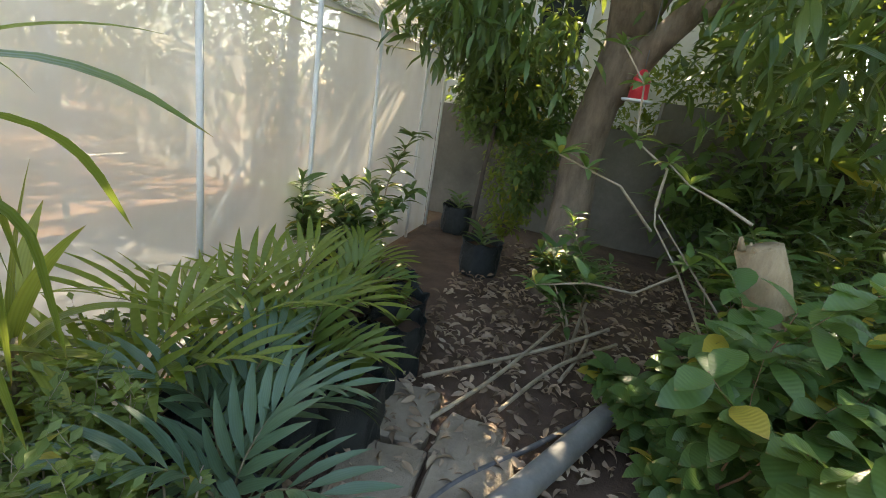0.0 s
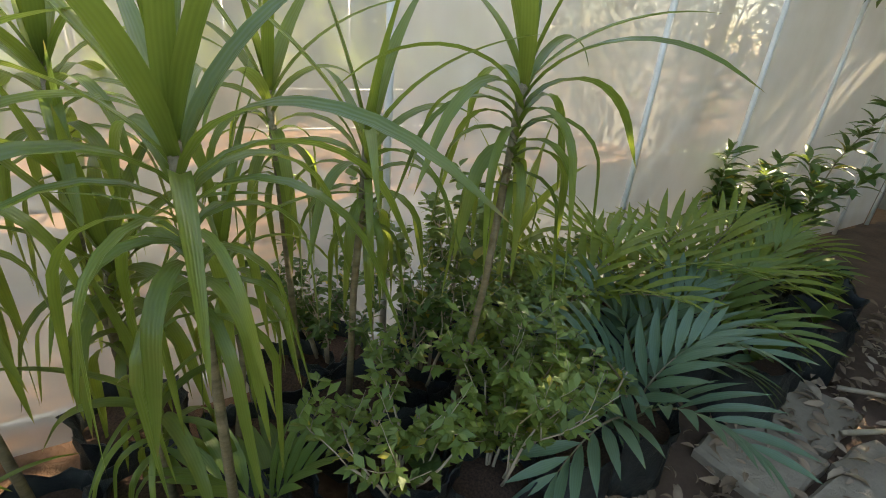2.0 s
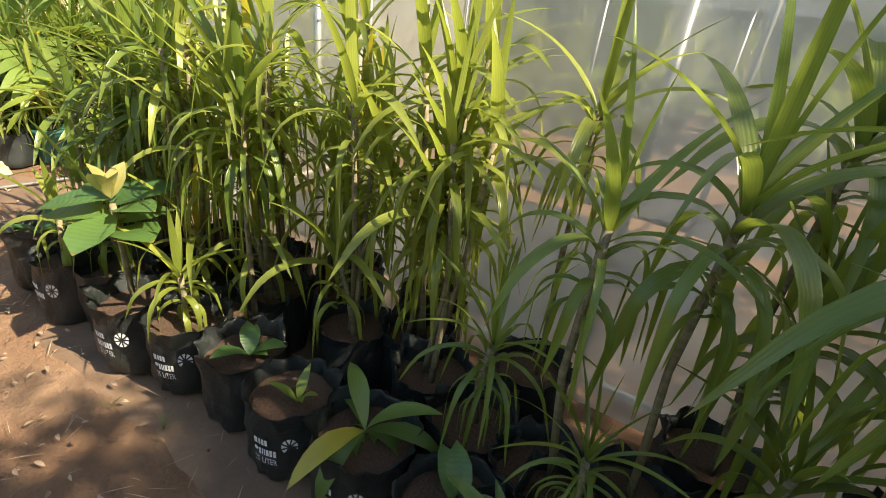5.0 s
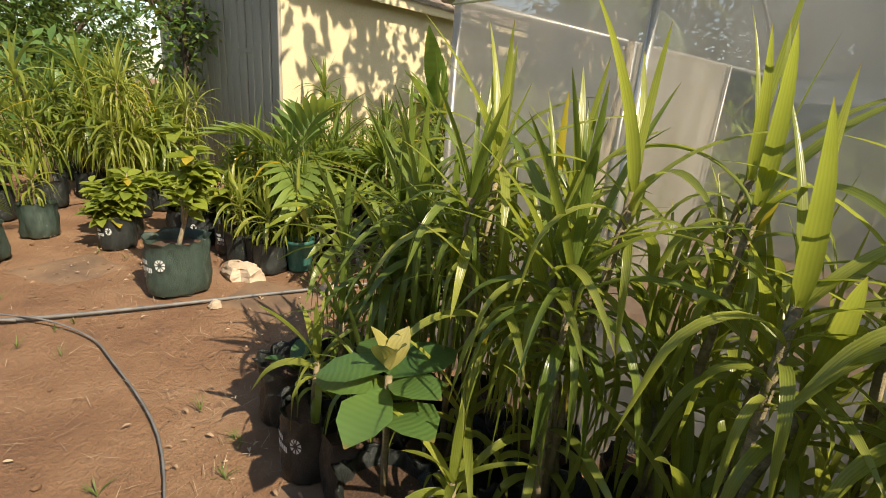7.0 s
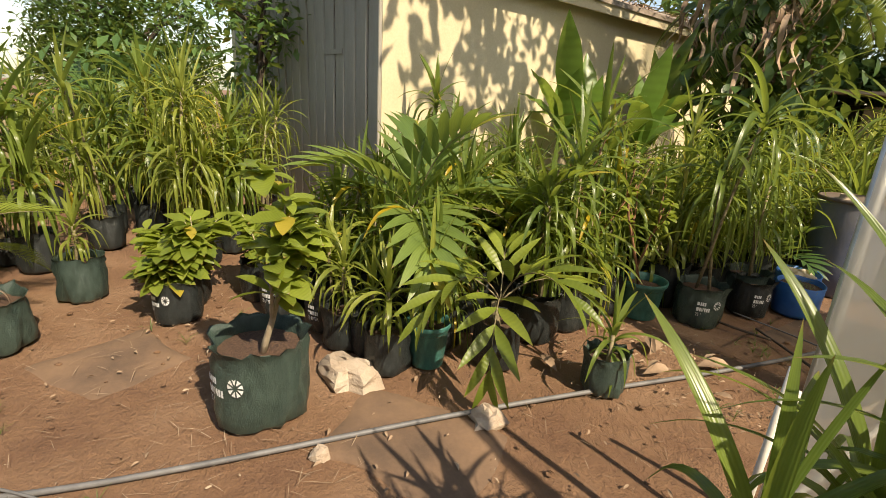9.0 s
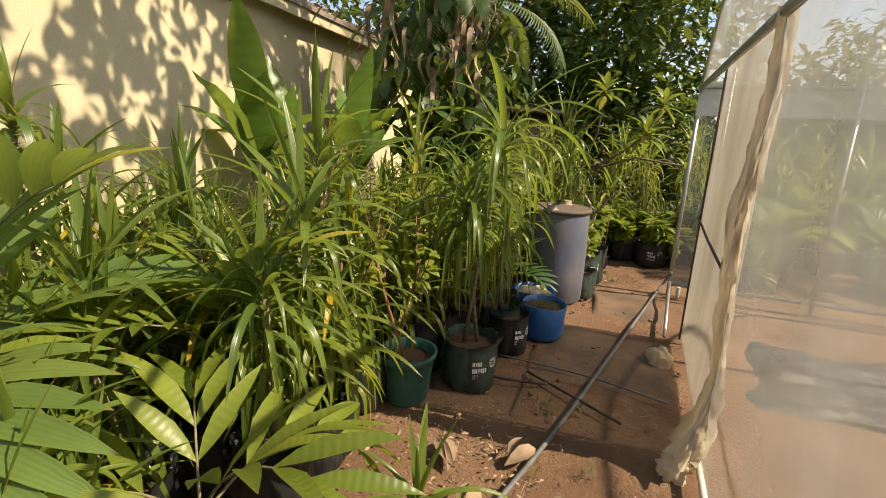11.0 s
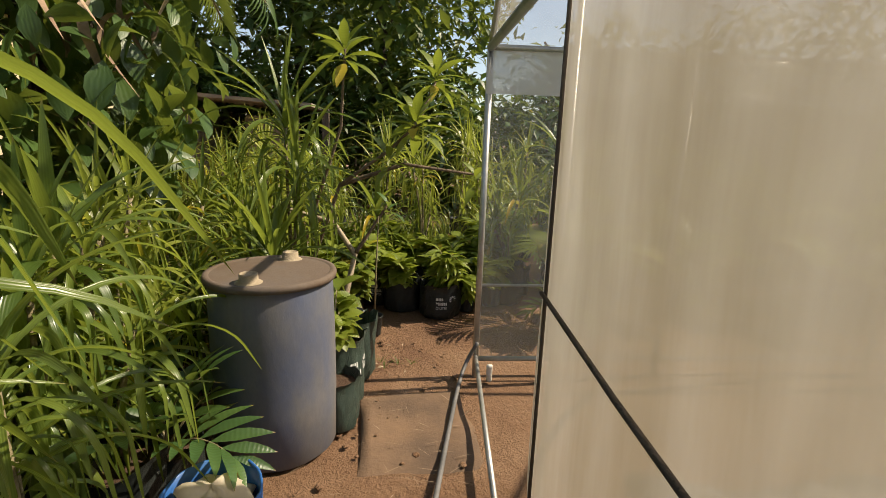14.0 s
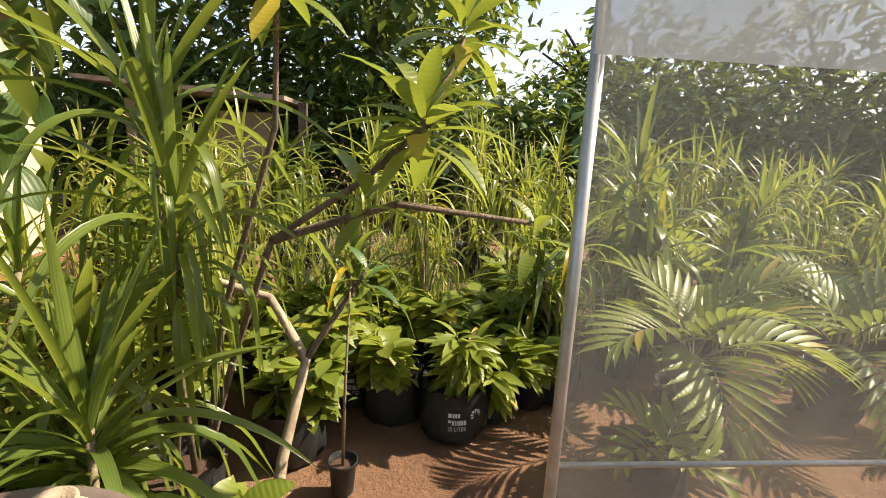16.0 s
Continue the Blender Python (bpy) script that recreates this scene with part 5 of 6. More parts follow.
for x, y, kd, hh, fc in ((-2.95, -0.38, "black", 0.3, 50), (-2.78, 0.28, "black", 0.3, 50), (-2.66, 0.58, "black", 0.3, 50), (-3.6, -0.95, "green", 0.32, None), (-2.55, 0.9, "black", 0.3, None), (-3.2, -0.3, "black", 0.3, None), (-3.1, 0.2, "black", 0.3, None), (-3.3, 0.5, "black", 0.3, None)):
    if R.random() < 0.5:
        shrub("potted_shrub", "low leafy nursery plant in a grow bag", "potted plant", x, y, 3, 0.3, 1, OVAL, 7, LEAF_L, TWIG, 0.17, (0.15, hh, kd), group="nursery plants in the yard", r=0.01, face=fc)
    else:
        dracaena(x, y, [(0, 0, 0.55)], 26, 0.32, "Y", kind=kd, face=fc, separate=False, label="low light green dracaena in a grow bag", group="nursery plants in the yard")
for x, y, n, L in ((-3.15, -1.75, 10, 0.95), (-3.7, -2.1, 10, 1.1), (-2.85, -2.3, 8, 0.8)):
    palm(x, y, n, L, 22, 0.26, 0.018, LEAF_L, 0.3, "bushy feather palm with dry lower leaves in a grow bag", 0.22, 0.36, "black", 0.1, (86, 30), 55, group="palms in the yard")
for x, y in ((-2.75, -1.55), (-2.45, -1.95), (-3.1, -2.5), (-2.95, -1.35)):
    t, z = potted("potted_plant", "dry brown potted plant in a green grow bag", "potted plant", x, y, 0.2, 0.32, "green", None, "dry plants in the yard")
    foliage("leaves", [(STRAPS[k % 12], spot((0, 0, z + 0.08), k * 2.4, -0.2, 0, R.uniform(0.18, 0.34))) for k in range(26)], DRY, t)
# tall dracaena thicket, built from a few plants
PROTO = []
for i, (n, L, wd, st) in enumerate(((30, 0.55, 0.9, "D"), (26, 0.5, 0.8, "Y"), (34, 0.6, 1.0, "D"), (28, 0.45, 0.7, "Y"))):
    canes = [(R.uniform(-0.15, 0.15), R.uniform(-0.15, 0.15), R.uniform(0.75, 1.5)) for _ in range(4)]
    PROTO.append(dracaena(-4.4 - 0.5 * i, -1.3 + 0.45 * i, canes, n, L, st, separate=False, wide=wd, label="tall many-caned dracaena in a grow bag", group="tall dracaenas"))


def more(lst, smin=0.85, smax=1.15, protos=None):
    for x, y in lst:
        c = copy_thing(R.choice(protos or PROTO), pose(x, y, 0.005, 0, 0, R.uniform(0, 360)))
        c.scale = (c.scale[0],) * 3
        s = R.uniform(smin, smax)
        c.matrix_basis = c.matrix_basis @ Matrix.Scale(s, 4)


more([(-4.1 - R.uniform(0, 2.8), -2.9 + R.uniform(0, 3.6)) for _ in range(22)], 0.75, 1.02)
more([(-3.3, -2.9), (-3.9, -3.4), (-4.6, -3.8), (-3.7, -2.6), (-4.1, -0.1), (-4.3, 0.5)], 0.85, 1.1)

# ---------------------------------------------------------------- planting bed along the cream wall
LOWP = []
for i, (L, wd, st, hs) in enumerate(((0.42, 0.9, "Y", (0.5, 0.62, 0.45)), (0.46, 0.85, "D", (0.62, 0.8, 0.5)), (0.40, 0.75, "D", (0.7, 0.85, 0.6)))):
    LOWP.append(dracaena(-2.4 + 0.35 * i, 1.5 + 0.3 * i, [(R.uniform(-0.12, 0.12), R.uniform(-0.12, 0.12), z) for z in hs], 26, L, st, separate=False, wide=wd, label="low leafy dracaena clump in a grow bag", group="dracaenas in the bed"))
bed = []
for gy in np.arange(1.2, 6.6, 0.36):
    for gx in np.arange(-3.6, -1.55, 0.38):
        if gx > -1.75 and gy < 1.6:
            continue
        bed.append((gx + R.uniform(-0.12, 0.12), gy + R.uniform(-0.12, 0.12)))
more([p for p in bed if p[0] > -2.7 or R.random() < 0.7], 0.85, 1.2, LOWP)
more([(-2.05, 2.6), (-1.75, 3.4), (-2.0, 3.9), (-1.6, 4.2), (-2.5, 3.2), (-1.75, 4.8), (-2.3, 4.5), (-2.9, 2.4)], 0.75, 0.95)
for x, y, canes, n, L, wd in ((-1.28, 3.05, [(0.08, 0.15, 1.58), (-0.1, 0.1, 1.2)], 46, 0.66, 0.75), (-1.55, 3.55, [(0.02, 0.0, 1.2), (0.1, -0.1, 0.95)], 36, 0.52, 0.7), (-1.30, 3.75, [(0.0, 0.0, 1.05), (-0.08, 0.1, 0.75)], 34, 0.5, 0.7), (-1.72, 1.75, [(0.0, 0.0, 1.0)], 30, 0.4, 0.8), (-1.55, 4.45, [(0, 0, 1.15), (0.1, 0.05, 0.8)], 34, 0.5, 0.8)):
    dracaena(x, y, canes, n, L, "D", wide=wd * 0.85, weep=0.16, r=0.17, kind="green" if x > -1.4 else "black", face=60 if x > -1.4 else None, label="tall dracaena with long hanging leaves in a green grow bag", group="dracaenas in the bed")
# the pots at the front of the bed
dracaena(-1.68, 0.86, [(0, 0, 0.62)], 36, 0.36, "Y", r=0.13, h=0.28, kind="teal", wide=0.9, label="bright dracaena with drooping leaves in a teal pot")
palm(-1.50, 1.24, 6, 0.66, 5, 0.36, 0.07, LEAF_L, 0.3, "broad-leaved palm in a black plastic pot", 0.14, 0.30, "black", 0.16, (74, 30), 105, ang=(45, 32))
dracaena(-0.98, 1.62, [(0.0, 0.02, 0.34)], 28, 0.34, "D", r=0.12, h=0.24, kind="green", wide=1.0, label="low dark green dracaena in a green grow bag")
dracaena(-1.95, 0.62, [(0, 0, 0.42)], 30, 0.34, "Y", r=0.13, h=0.26, wide=0.8, label="low bright dracaena in a black grow bag")
dracaena(-2.40, 0.50, [(0, 0, 0.55)], 26, 0.34, "Y", r=0.16, h=0.30, face=50, wide=1.2, label="light green broad dracaena in a printed black grow bag")
dracaena(-2.75, 1.05, [(0.0, 0.0, 0.6)], 26, 0.34, "Y", wide=1.4, label="light green broad dracaena in a black grow bag")
palm(-2.35, 1.10, 7, 0.85, 8, 0.46, 0.085, LEAF_P, 0.3, "large palm with broad dark green leaflets in a grow bag", 0.18, 0.34, "black", 0.45, (76, 15), 60, ang=(55, 38))
palm(-1.95, 1.75, 5, 0.72, 8, 0.32, 0.06, LEAF_L, 0.3, "palm with broad bright leaflets in a grow bag", 0.17, 0.34, "black", 0.35, (75, 15), 70)
dracaena(-3.45, 1.90, [(0.0, 0.0, 1.55), (0.15, 0.1, 1.2)], 34, 0.42, "D", separate=False, wide=1.2, label="tall dark dracaena by the shed wall")
red = shrub("potted_shrub", "thin red-stemmed shrub with dry flower heads in a teal grow bag", "potted plant", -1.56, 2.72, 1, 0.95, 2, OVAL, 4, LEAF_L, RED_TWIG, 0.09, (0.17, 0.30, "teal"), r=0.014, spread=0.5, rise=0.6)
shrub("potted_shrub", "bare thin reddish shrub in a black grow bag", "potted plant", -1.75, 2.15, 2, 0.8, 2, OVAL, 2, LEAF_L, RED_TWIG, 0.08, (0.16, 0.30, "black"), r=0.012, spread=0.5, rise=0.6)
t, z = potted("grow_bag", "printed black grow bag beside the blue tubs", "grow bag", -1.18, 3.62, 0.14, 0.30, "black", 70)

more([(-2.7, 0.75), (-2.1, 0.85), (-3.0, 1.35), (-2.6, 1.6), (-3.3, 1.0), (-2.0, 1.35), (-1.85, 1.05), (-3.45, 1.45)], 0.85, 1.1, LOWP)
for x, y, top in ((-2.12, 0.50, 0.52), (-1.74, 0.62, 0.48), (-2.45, 0.85, 0.7), (-2.9, 0.62, 0.6)):
    dracaena(x, y, [(0, 0, top)], 34, 0.36, "Y", r=0.13, h=0.26, wide=0.85, label="low bright dracaena in a black grow bag", group="dracaenas in the bed")

for x, y, top, L in ((-1.7, 2.0, 1.17, 0.5), (-1.65, 1.7, 0.94, 0.46)):
    dracaena(x, y, [(0, 0, top), (-0.12, 0.1, top - 0.2)], 32, L, "D", wide=0.9, label="glossy broad-leaved dracaena at the edge of the bed", group="dracaenas in the bed")

# banana plants against the wall
ban = thing("banana_plant", "banana plant with large upright paddle leaves", "banana plant", pose(-3.40, 3.55, 0))
part("stem", tube([(0, 0, -0.02), (0.02, 0, 0.9), (0.0, 0, 1.4)], [0.07, 0.055, 0.03], 10), CANE, ban)


def paddle(L, W, elev, bend):
    v, f, uv = blade(L, W, elev, bend, 12, 0.25, 0.5)
    v = v + np.array([0, 0, 0.012]) * np.sin(v[:, 0:1] * 40)
    return v, f, uv


for i, (yw, el, L, W, b) in enumerate(((2.2, 86, 1.15, 0.34, 12), (-0.6, 78, 0.95, 0.32, 25), (0.9, 62, 0.95, 0.30, 45), (-1.8, 70, 0.9, 0.30, 30), (3.6, 58, 0.8, 0.28, 45), (0.2, 50, 1.0, 0.32, 60), (-1.1, 80, 1.2, 0.3, 14))):
    foliage("leaf", [(paddle(L, W, el, b), spot((0, 0, 1.0 + 0.05 * i), yw))], LEAF_BAN, ban)
for x, y, s, yw in ((-2.9, 4.2, 0.9, 40), (-3.3, 5.0, 1.05, 130), (-3.75, 4.3, 0.9, 220)):
    c = copy_thing(ban, pose(x, y, 0, 0, 0, yw) @ Matrix.Scale(s, 4))

# tree with hanging palm leaves over the end of the bed
vine = thing("overgrown_palm", "tall palm overgrown with large climbing leaves", "palm tree")
part("trunk", limb([(-2.9, 6.6, -0.1), (-2.85, 6.6, 1.6), (-2.8, 6.6, 3.2)], 0.13, 0.09), BARK_DARK, vine)
for i in range(16):
    fr, rib = frond(1.7, 34, 0.42, 0.028, 70 - 5 * i, 80, 30, 70)
    f = foliage("frond", fr, LEAF_K if i % 3 else LEAF_P, vine, "", Matrix.Translation((-2.8, 6.6, 3.1)) @ Matrix.Rotation(i * 2.4, 4, "Z"))
    part("midrib", tube(rib, 0.012, 5), CANE, f)
crown_cloud("climbing_leaves", (-2.75, 6.3, 2.2), (0.85, 1.1, 1.3), 1300, OVAL, 0.26, LEAF_K, vine, 31, -0.05, 0.5)
dead = []
for _ in range(120):
    dead.append((STRAPS[9], spot((-2.8 + R.uniform(-0.7, 0.7), 6.0 + R.uniform(-0.9, 0.5), R.uniform(2.1, 3.0)), R.uniform(0, 6.28), -0.7, 0, R.uniform(0.3, 0.7))))
foliage("dead_fronds", dead, DRY, vine, "hanging grey dead leaves")

# ---------------------------------------------------------------- tubs, barrel and what stands by it
def drum():
    t = thing("plastic_barrel", "dusty blue-grey plastic barrel with two screw caps on its lid", "barrel", pose(-1.10, 5.02, 0.0, 0, 0, 80))
    part("body", lathe([(0.02, 0.0), (0.265, 0.0), (0.285, 0.02), (0.29, 0.3), (0.288, 0.6), (0.283, 0.84), (0.275, 0.868)], 48), DRUM, t)
    part("rim", lathe([(0.275, 0.862), (0.298, 0.868), (0.302, 0.885), (0.296, 0.90), (0.28, 0.902), (0.268, 0.896)], 48), DUST, t, "dusty rim")
    part("lid", lathe([(0.27, 0.897), (0.2, 0.90), (0.1, 0.902), (0.02, 0.902), (0.0, 0.902)], 48), DUST, t, "lid covered in red dust")
    for x in (-0.212, 0.212):
        part("cap", lathe([(0.05, 0.899), (0.034, 0.906), (0.033, 0.938), (0.029, 0.941), (0.025, 0.92), (0.0, 0.916)], 20), TWIG, t, "screw cap", m=pose(x, 0.0, 0) @ Matrix.Diagonal((1.2, 1.2, 1.0, 1)))
    return t


drum()


def tub(x, y, r, h, fill):
    t = thing("plastic_tub", "cut-down blue plastic tub of earth and weeds" if fill == "earth" else "cut-down blue plastic tub with a rag in it", "tub", pose(x, y, 0, 0, 0, 30))
    part("shell", lathe([(0.02, 0.0), (r * 0.9, 0.0), (r * 0.98, 0.03), (r, h * 0.5), (r * 1.02, h), (r * 1.0, h + 0.003), (r * 0.96, h), (r * 0.95, h * 0.5), (r * 0.9, 0.03), (0.0, 0.03)], 32, 0.05, 3), BLUE, t)
    if fill == "earth":
        piece("soil", SOILS[0], t, pose(0, 0, h * 0.88) @ Matrix.Diagonal((r * 0.98, r * 0.98, r, 1)))
        foliage("weeds", [(strap(1, 0.06, 60, 60, 3), spot((R.gauss(0, r * 0.35), R.gauss(0, r * 0.35), h * 0.90), R.uniform(0, 6.28), R.uniform(-0.6, 0.2), 0, R.uniform(0.03, 0.08))) for _ in range(130)], GRASS, t)["kind"] = "stuff"
    else:
        part("rag", heap(r * 0.8, 0.09, 5, 24, 10), SACK, t, "cream rag", m=pose(0, 0, h * 0.72))
    return t


tub(-1.00, 4.02, 0.17, 0.27, "earth")
tub(-1.14, 4.32, 0.17, 0.27, "rag")
shrub("potted_tree", "young tree with a crooked leaning branch in a green grow bag", "potted plant", -0.86, 5.42, 2, 0.3, 1, OVAL, 5, LEAF_L, TWIG, 0.16, (0.15, 0.40, "green"), r=0.012, face=70)
t, z = potted("grow_bag", "slumped green grow bag beside the barrel", "grow bag", -0.84, 5.16, 0.13, 0.28, "green", None)
mango = thing("potted_mango_tree", "young mango tree with a bent branch and whorls of long leaves", "potted plant", pose(0, 0, 0), "")
piece("grow_bag", BAGS["green"][1], mango, pose(-0.82, 5.70, 0.005) @ Matrix.Diagonal((0.15, 0.15, 0.4, 1)))
part("trunk", limb([(-0.95, 6.05, 0.0), (-0.93, 6.2, 0.3), (-0.87, 6.36, 0.66), (-1.05, 6.5, 0.88), (-1.45, 6.55, 0.98)], 0.028, 0.016, 8), TWIG, mango)
for pts in ([(-0.87, 6.36, 0.66), (-0.75, 6.4, 0.85), (-0.62, 6.4, 1.05)], [(-1.35, 6.5, 0.1), (-1.15, 6.35, 0.7), (-0.95, 6.2, 1.2), (-0.6, 6.0, 1.45), (-0.42, 5.9, 1.62)], [(-0.95, 6.2, 1.2), (-0.5, 6.1, 1.36), (0.0, 6.15, 1.3)],
            [(-1.4, 6.6, 0.0), (-1.25, 6.5, 0.8), (-0.95, 6.3, 1.6), (-0.9, 6.2, 2.1)], [(-0.42, 5.9, 1.62), (-0.3, 6.1, 1.9)]):
    part("branch", limb(pts, 0.018, 0.009, 7), BARK, mango)
for (px, py, pz), n, s in (((-0.42, 5.9, 1.66), 22, 0.27), ((-0.3, 6.1, 1.96), 18, 0.25), ((-0.9, 6.2, 2.1), 16, 0.26), ((-0.62, 6.4, 1.05), 7, 0.16), ((0.0, 6.15, 1.3), 8, 0.18), ((-0.6, 6.0, 1.42), 8, 0.22)):
    foliage("leaf_whorl", [(LANCE, spot((px, py, pz - 0.1 * i / n), i * 2.4, 1.0 - 1.7 * i / n, R.uniform(-0.3, 0.3), s * R.uniform(0.85, 1.15))) for i in range(n)], LEAF_L if pz > 1.2 else LEAF_M, mango)
t, z = potted("potted_sapling", "thin sapling in a small black pot", "potted plant", -0.72, 6.38, 0.065, 0.16, "pot")
part("stem", tube([(0, 0, z), (0.01, 0, 0.5), (0.03, 0, 0.95)], [0.008, 0.007, 0.004], 6), CANE, t)
foliage("leaves", [(SMALL, spot((0.02, 0, 0.45 + 0.07 * i), i * 2.4, 0.3, 0, 0.05)) for i in range(8)], LEAF_M, t)
dracaena(-1.30, 6.15, [(0.0, 0.0, 1.62), (0.1, -0.1, 1.3)], 46, 0.62, "D", wide=0.68, label="tall dark dracaena with long hanging leaves behind the barrel")
dracaena(-1.27, 5.64, [(0.0, 0.0, 0.80), (-0.1, 0.1, 0.6)], 54, 0.62, "D", wide=0.68, label="upright dracaena with long leaves behind the barrel")
dracaena(-1.75, 5.05, [(0.0, 0.0, 0.9)], 40, 0.56, "Y", wide=0.9, label="leafy dracaena beside the barrel")
palm(-1.45, 4.62, 7, 0.5, 6, 0.26, 0.06, LEAF_M, 0.2, "low broad-leaved palm beside the barrel", 0.14, 0.26)
for x, y, r, h, kd, fc in ((-0.52, 7.02, 0.17, 0.30, "black", None), (-0.17, 6.86, 0.18, 0.30, "black", 20), (0.07, 6.96, 0.09, 0.22, "pot", None), (0.33, 7.12, 0.11, 0.24, "pot", None), (-0.75, 7.2, 0.16, 0.3, "black", 20), (0.2, 7.5, 0.16, 0.3, "black", None), (-0.35, 7.5, 0.16, 0.3, "black", None)):
    shrub("potted_shrub", "bright leafy nursery plant in a black container", "potted plant", x, y, 2, 0.22, 1, OVAL if R.random() < 0.6 else LANCE, 7, LEAF_L, TWIG, 0.2, (r, h, kd), group="nursery plants by the corner", r=0.01, face=fc)
for x, y, lf, sz in ((-1.05, 7.0, OVAL, 0.18), (-1.3, 7.35, OVAL, 0.2), (-0.55, 7.45, LANCE, 0.2), (-0.15, 7.35, OVAL, 0.2), (-0.95, 7.6, LANCE, 0.2), (0.05, 7.75, OVAL, 0.2), (0.5, 7.4, LANCE, 0.2), (-1.6, 6.9, OVAL, 0.18), (-1.0, 6.65, OVAL, 0.15), (-0.6, 7.9, OVAL, 0.2), (0.4, 7.9, OVAL, 0.2)):
    shrub("potted_shrub", "bright leafy nursery plant in a black container", "potted plant", x, y, 3, 0.26, 1, lf, 8, LEAF_L, TWIG, sz, (0.15, 0.28, "black"), group="nursery plants by the corner", r=0.009, whorl=lf is LANCE)
line("drip_tap", [(0.08, 5.62, 0.0), (0.08, 5.62, 0.11)], 0.02, TUBE_W, "short pale pipe stub by the corner post", "pipe")

# ---------------------------------------------------------------- beds and plants beyond the greenhouse
far = []
for gy in np.arange(7.4, 11.6, 0.62):
    for gx in np.arange(-3.2, 9.5, 0.75):
        if -1.3 < gx < -0.2 and gy > 8.2:
            continue
        far.append((gx + R.uniform(-0.25, 0.25), gy + R.uniform(-0.2, 0.2)))
more(far[::2], 0.75, 1.05)
more(far[1::2], 0.8, 1.2, LOWP)
more([(-1.9, 7.2), (-1.6, 7.6), (-2.2, 7.9), (-1.2, 7.4), (-2.6, 8.4)], 0.9, 1.1, LOWP)
PALMP = [palm(1.1, 6.75, 9, 0.72, 11, 0.34, 0.045, LEAF_L, 0.3, "bright green feather palm outside the greenhouse", 0.17, 0.32, stem=0.2, group="palms beyond the greenhouse", bend=70),
         palm(2.2, 7.0, 8, 0.68, 11, 0.32, 0.045, LEAF_P, 0.3, "green feather palm outside the greenhouse", 0.17, 0.32, stem=0.15, group="palms beyond the greenhouse", bend=70)]
more([(3.2, 6.7), (4.1, 7.2), (5.2, 6.8), (6.4, 7.1), (7.6, 6.7), (8.6, 7.2), (0.65, 7.5), (1.7, 7.8), (3.6, 8.0)], 0.8, 1.2, PALMP)
palm(0.75, 6.35, 6, 0.3, 5, 0.2, 0.05, LEAF_L, 0.2, "small bright palm seedling by the film wall", 0.12, 0.22)
grass = [(strap(1.0, 0.03, 80, 40, 3), spot((rl.uniform(-1.5, 0.4), rl.uniform(8.2, 11.5), 0), rl.uniform(0, 6.28), rl.uniform(-0.4, 0.1), 0, rl.uniform(0.15, 0.45))) for _ in range(2200)]
tagged(foliage("grass", grass, GRASS), "patch of long light green grass", "grass", kind="stuff")


# ---------------------------------------------------------------- trees round the place
def tree(x, y, h, r, n, size, material, seed, label, bark=BARK_DARK, squash=0.7, trunk=0.16, leaf=LEAF2, low=0.0, gaps=0.0):
    rr = random.Random(seed)
    t = thing("tree", label, "tree")
    part("trunk", limb([(x, y, -0.1), (x + 0.1, y, h * 0.4), (x, y + 0.1, h * 0.75)], trunk, trunk * 0.45), bark, t)
    for k in range(5):
        w = k * 1.26 + rr.uniform(-0.3, 0.3)
        part("limb", limb([(x, y, h * (0.4 + 0.06 * k)), (x + r * 0.4 * math.cos(w), y + r * 0.4 * math.sin(w), h * 0.68), (x + r * 0.75 * math.cos(w), y + r * 0.75 * math.sin(w), h * (0.72 + 0.04 * k))], trunk * 0.5, trunk * 0.15, 7), bark, t)
    zc = h - r * squash
    crown_cloud("crown", (x, y, zc - low), (r, r, r * squash + low), n, leaf, size, material, t, seed, gaps, 0.1)
    return t


tree(-1.3, 15.5, 9.5, 3.5, 6500, 0.42, LEAF_K, 41, "tall dark leafy tree behind the nursery", low=1.5)
tree(-3.6, 16.5, 9.0, 3.6, 5000, 0.44, LEAF_K, 42, "tall dark leafy tree behind the nursery", low=2.0)
tree(-7.5, 14.0, 8.0, 3.2, 3200, 0.44, LEAF_K, 43, "tall dark leafy tree behind the shed", low=1.5)
tree(4.2, 15.2, 4.6, 2.4, 3800, 0.34, LEAF_K, 44, "spreading leafy tree beyond the greenhouse", low=0.8)
tree(8.0, 14.0, 5.2, 2.8, 3800, 0.36, LEAF_K, 45, "spreading leafy tree beyond the greenhouse", low=0.9)
tree(12.5, 11.5, 6.5, 3.2, 3600, 0.3, LEAF_K, 46, "spreading leafy tree beyond the greenhouse", low=1.0)
tree(12.8, 5.2, 7.0, 3.0, 3400, 0.3, LEAF_K, 47, "leafy tree beside the cream house", low=1.0)
tree(-6.3, 0.9, 3.6, 1.0, 1600, 0.17, LEAF_M, 48, "slender dark tree beside the grey boarded end", trunk=0.07, low=0.4)
tree(-13.0, -0.5, 4.1, 1.9, 13000, 0.2, LEAF_K, 49, "round green tree beyond the yard", low=0.6, gaps=-0.25)
tree(-11.0, -5.5, 5.0, 2.2, 2400, 0.26, LEAF_K, 50, "green tree at the edge of the yard", low=0.6)
tree(2.0, -8.5, 7.5, 3.2, 3200, 0.3, LEAF_K, 51, "leafy tree behind the path", low=1.0)
tree(7.5, -6.5, 6.5, 3.0, 3600, 0.3, LEAF_K, 52, "leafy tree behind the shrubs", low=1.2)
tree(10.2, -3.6, 5.5, 2.2, 2600, 0.26, LEAF_K, 53, "leafy tree over the boundary wall", low=0.5)
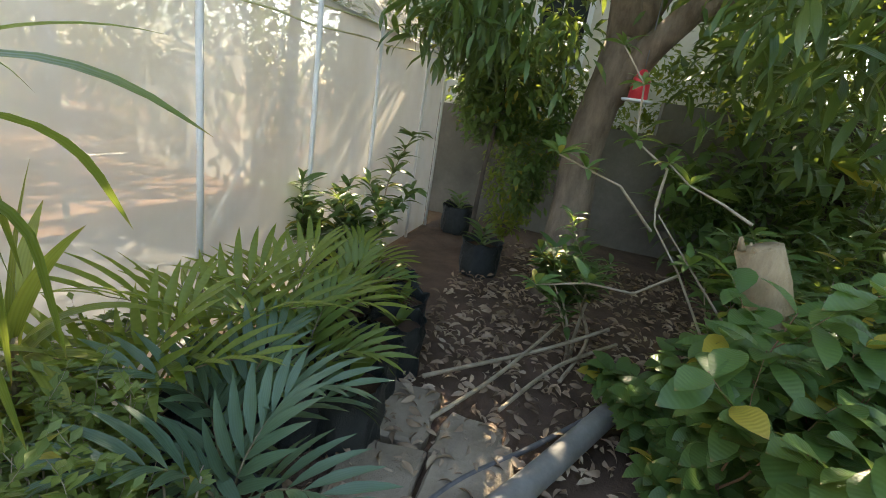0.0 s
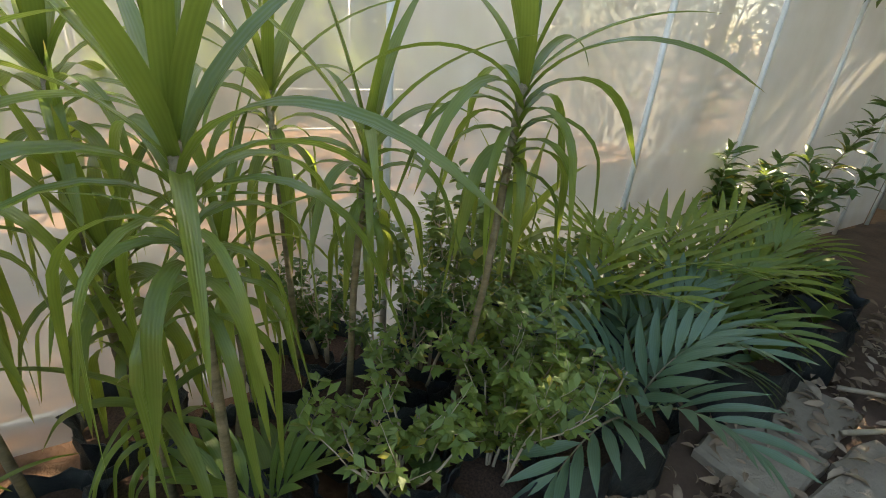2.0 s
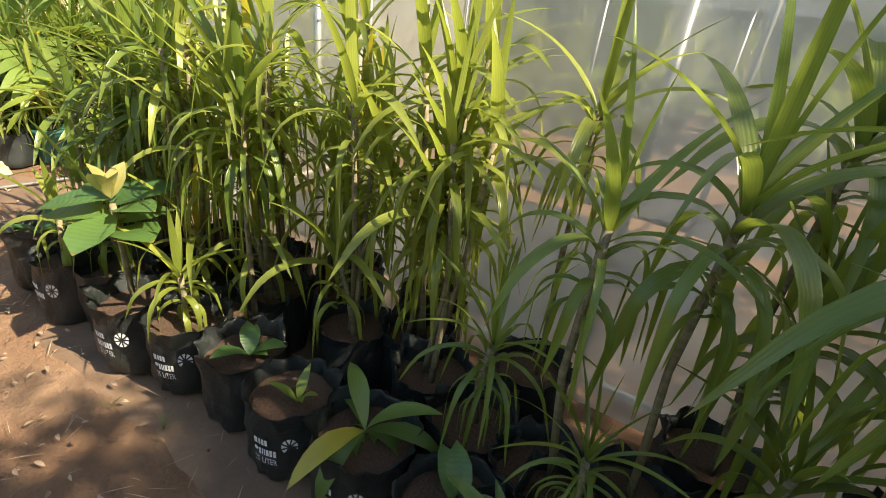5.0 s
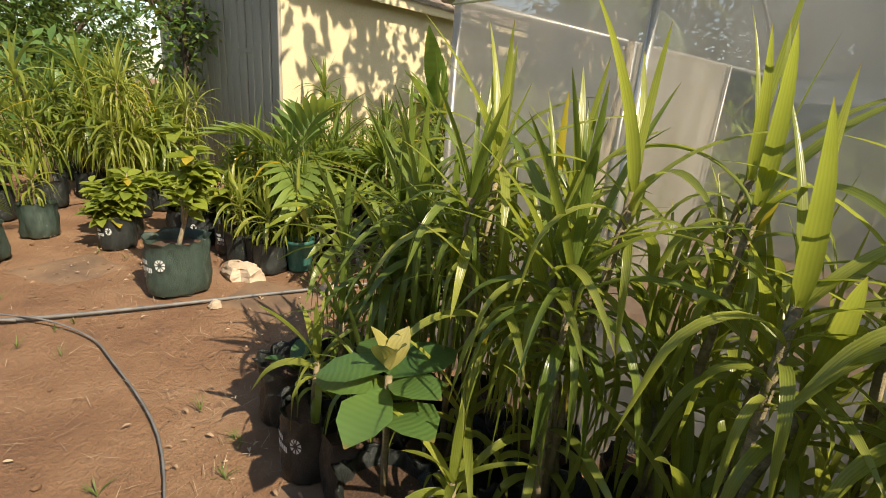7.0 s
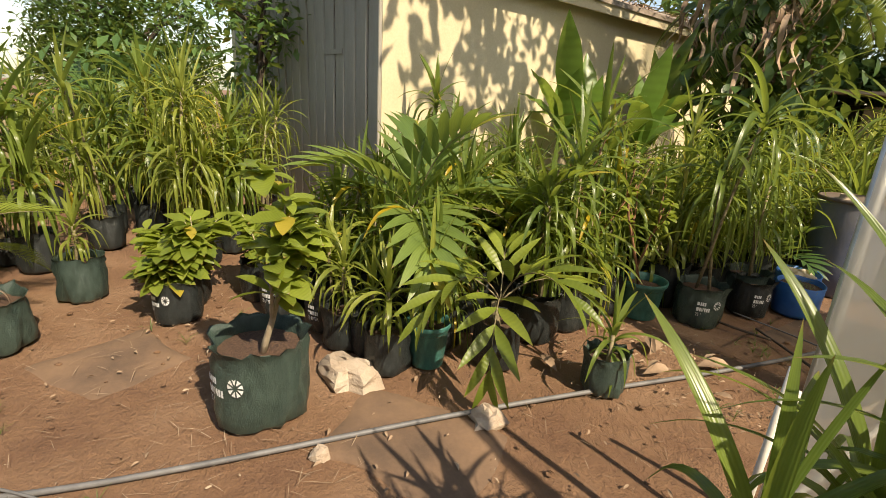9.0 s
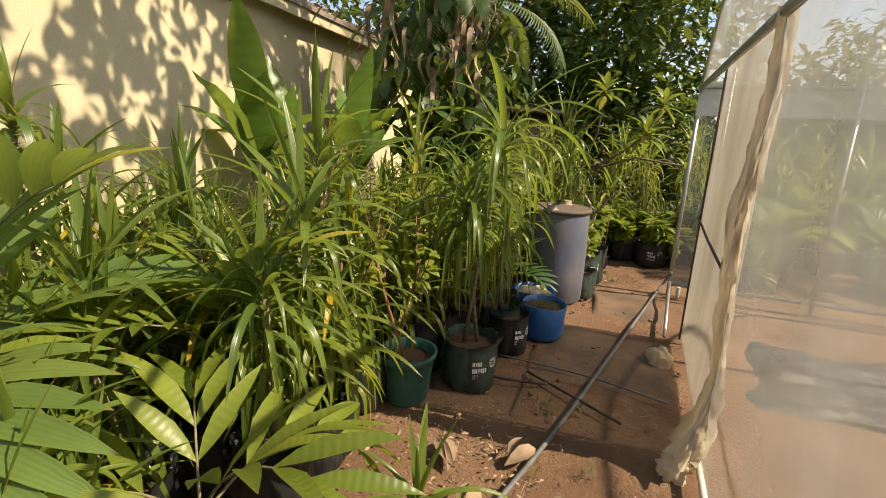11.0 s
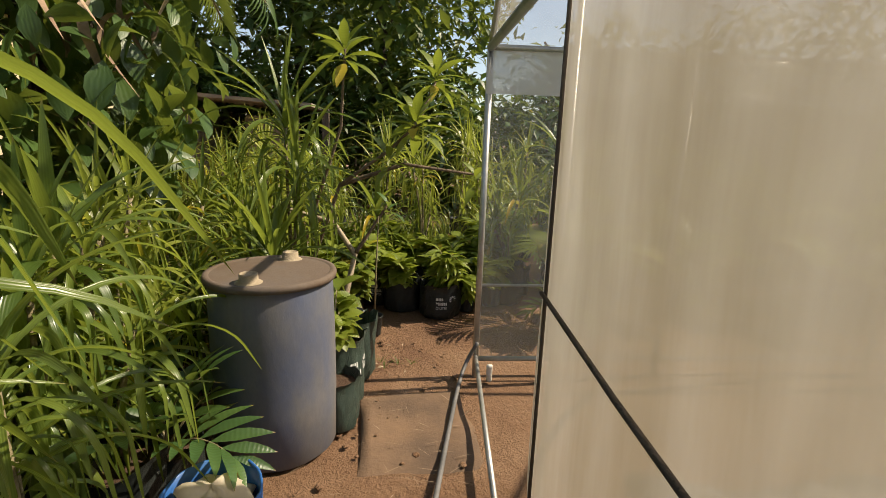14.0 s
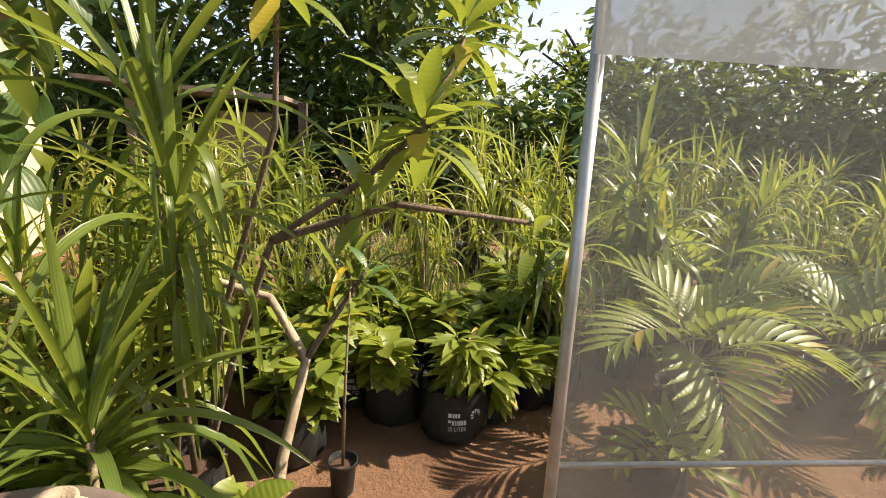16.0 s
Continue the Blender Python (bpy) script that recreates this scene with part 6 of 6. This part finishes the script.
tree(-9.5, 4.5, 5.0, 1.8, 1800, 0.26, LEAF_K, 54, "leafy tree behind the shed", low=0.5)
# the tree that throws leaf shadows on the cream wall
shade = thing("shade_tree", "leafy tree leaning over the bed and the shed roof", "tree")
part("trunk", limb([(-3.5, 7.4, -0.1), (-3.2, 6.6, 2.6), (-2.4, 5.0, 4.4), (-1.8, 3.6, 5.0)], 0.14, 0.05), BARK_DARK, shade)
crown_cloud("crown", (-1.5, 3.2, 4.9), (1.1, 1.3, 0.6), 430, OVAL, 0.24, LEAF_M, shade, 71, 0.12, 0.2)
crown_cloud("crown", (-1.2, 5.2, 5.2), (1.0, 1.0, 0.5), 260, OVAL, 0.24, LEAF_M, shade, 72, 0.12, 0.2)
for x, y, s in ((6.3, -3.3, 60), (7.4, -3.7, 61), (8.6, -3.4, 62), (9.6, -2.6, 63)):
    b = thing("bush", "dark leafy bush under the trees", "bush")
    part("stem", limb([(x, y, -0.05), (x, y, 0.6)], 0.04, 0.02, 6), BARK_DARK, b)
    crown_cloud("leaves", (x, y, 0.75), (0.75, 0.75, 0.75), 900, LONG2, 0.2, LEAF_K, b, s, -0.05, 0.2)


# hedges and undergrowth that close the view
def hedge(x0, y0, x1, y1, h, n, seed, material=LEAF_K, size=0.33, leaf=LEAF2):
    t = thing("hedge", "dense tangled green hedge at the edge of the nursery", "hedge")
    L = math.hypot(x1 - x0, y1 - y0)
    for k in range(max(2, int(L / 2))):
        s = (k + 0.5) / max(2, int(L / 2))
        x, y = x0 + (x1 - x0) * s, y0 + (y1 - y0) * s
        part("stem", limb([(x, y, -0.1), (x + 0.1, y, h * 0.6)], 0.05, 0.02, 6), BARK_DARK, t)
        crown_cloud("leaves", (x, y, h * 0.5), (1.5, 1.0, h * 0.58 * R.uniform(0.85, 1.2)), int(n * 2 / L), leaf, size, R.choice((material, LEAF_M)), t, seed + k, -0.12, 0.15)
    return t


hedge(-7, 13.6, 14, 13.2, 2.7, 12000, 100)
hedge(-8, 15.6, 14, 15.6, 3.0, 9000, 130, size=0.5)
hedge(13.5, 12, 13.5, 3, 2.6, 3500, 160)
hedge(-8.2, -6.5, -8.6, 3.0, 2.0, 5000, 180, LEAF_M)
hedge(-8, -7.5, 11, -7.0, 2.6, 6000, 200, size=0.36)
hedge(10.0, -6.5, 10.0, -1.6, 2.2, 3000, 230)
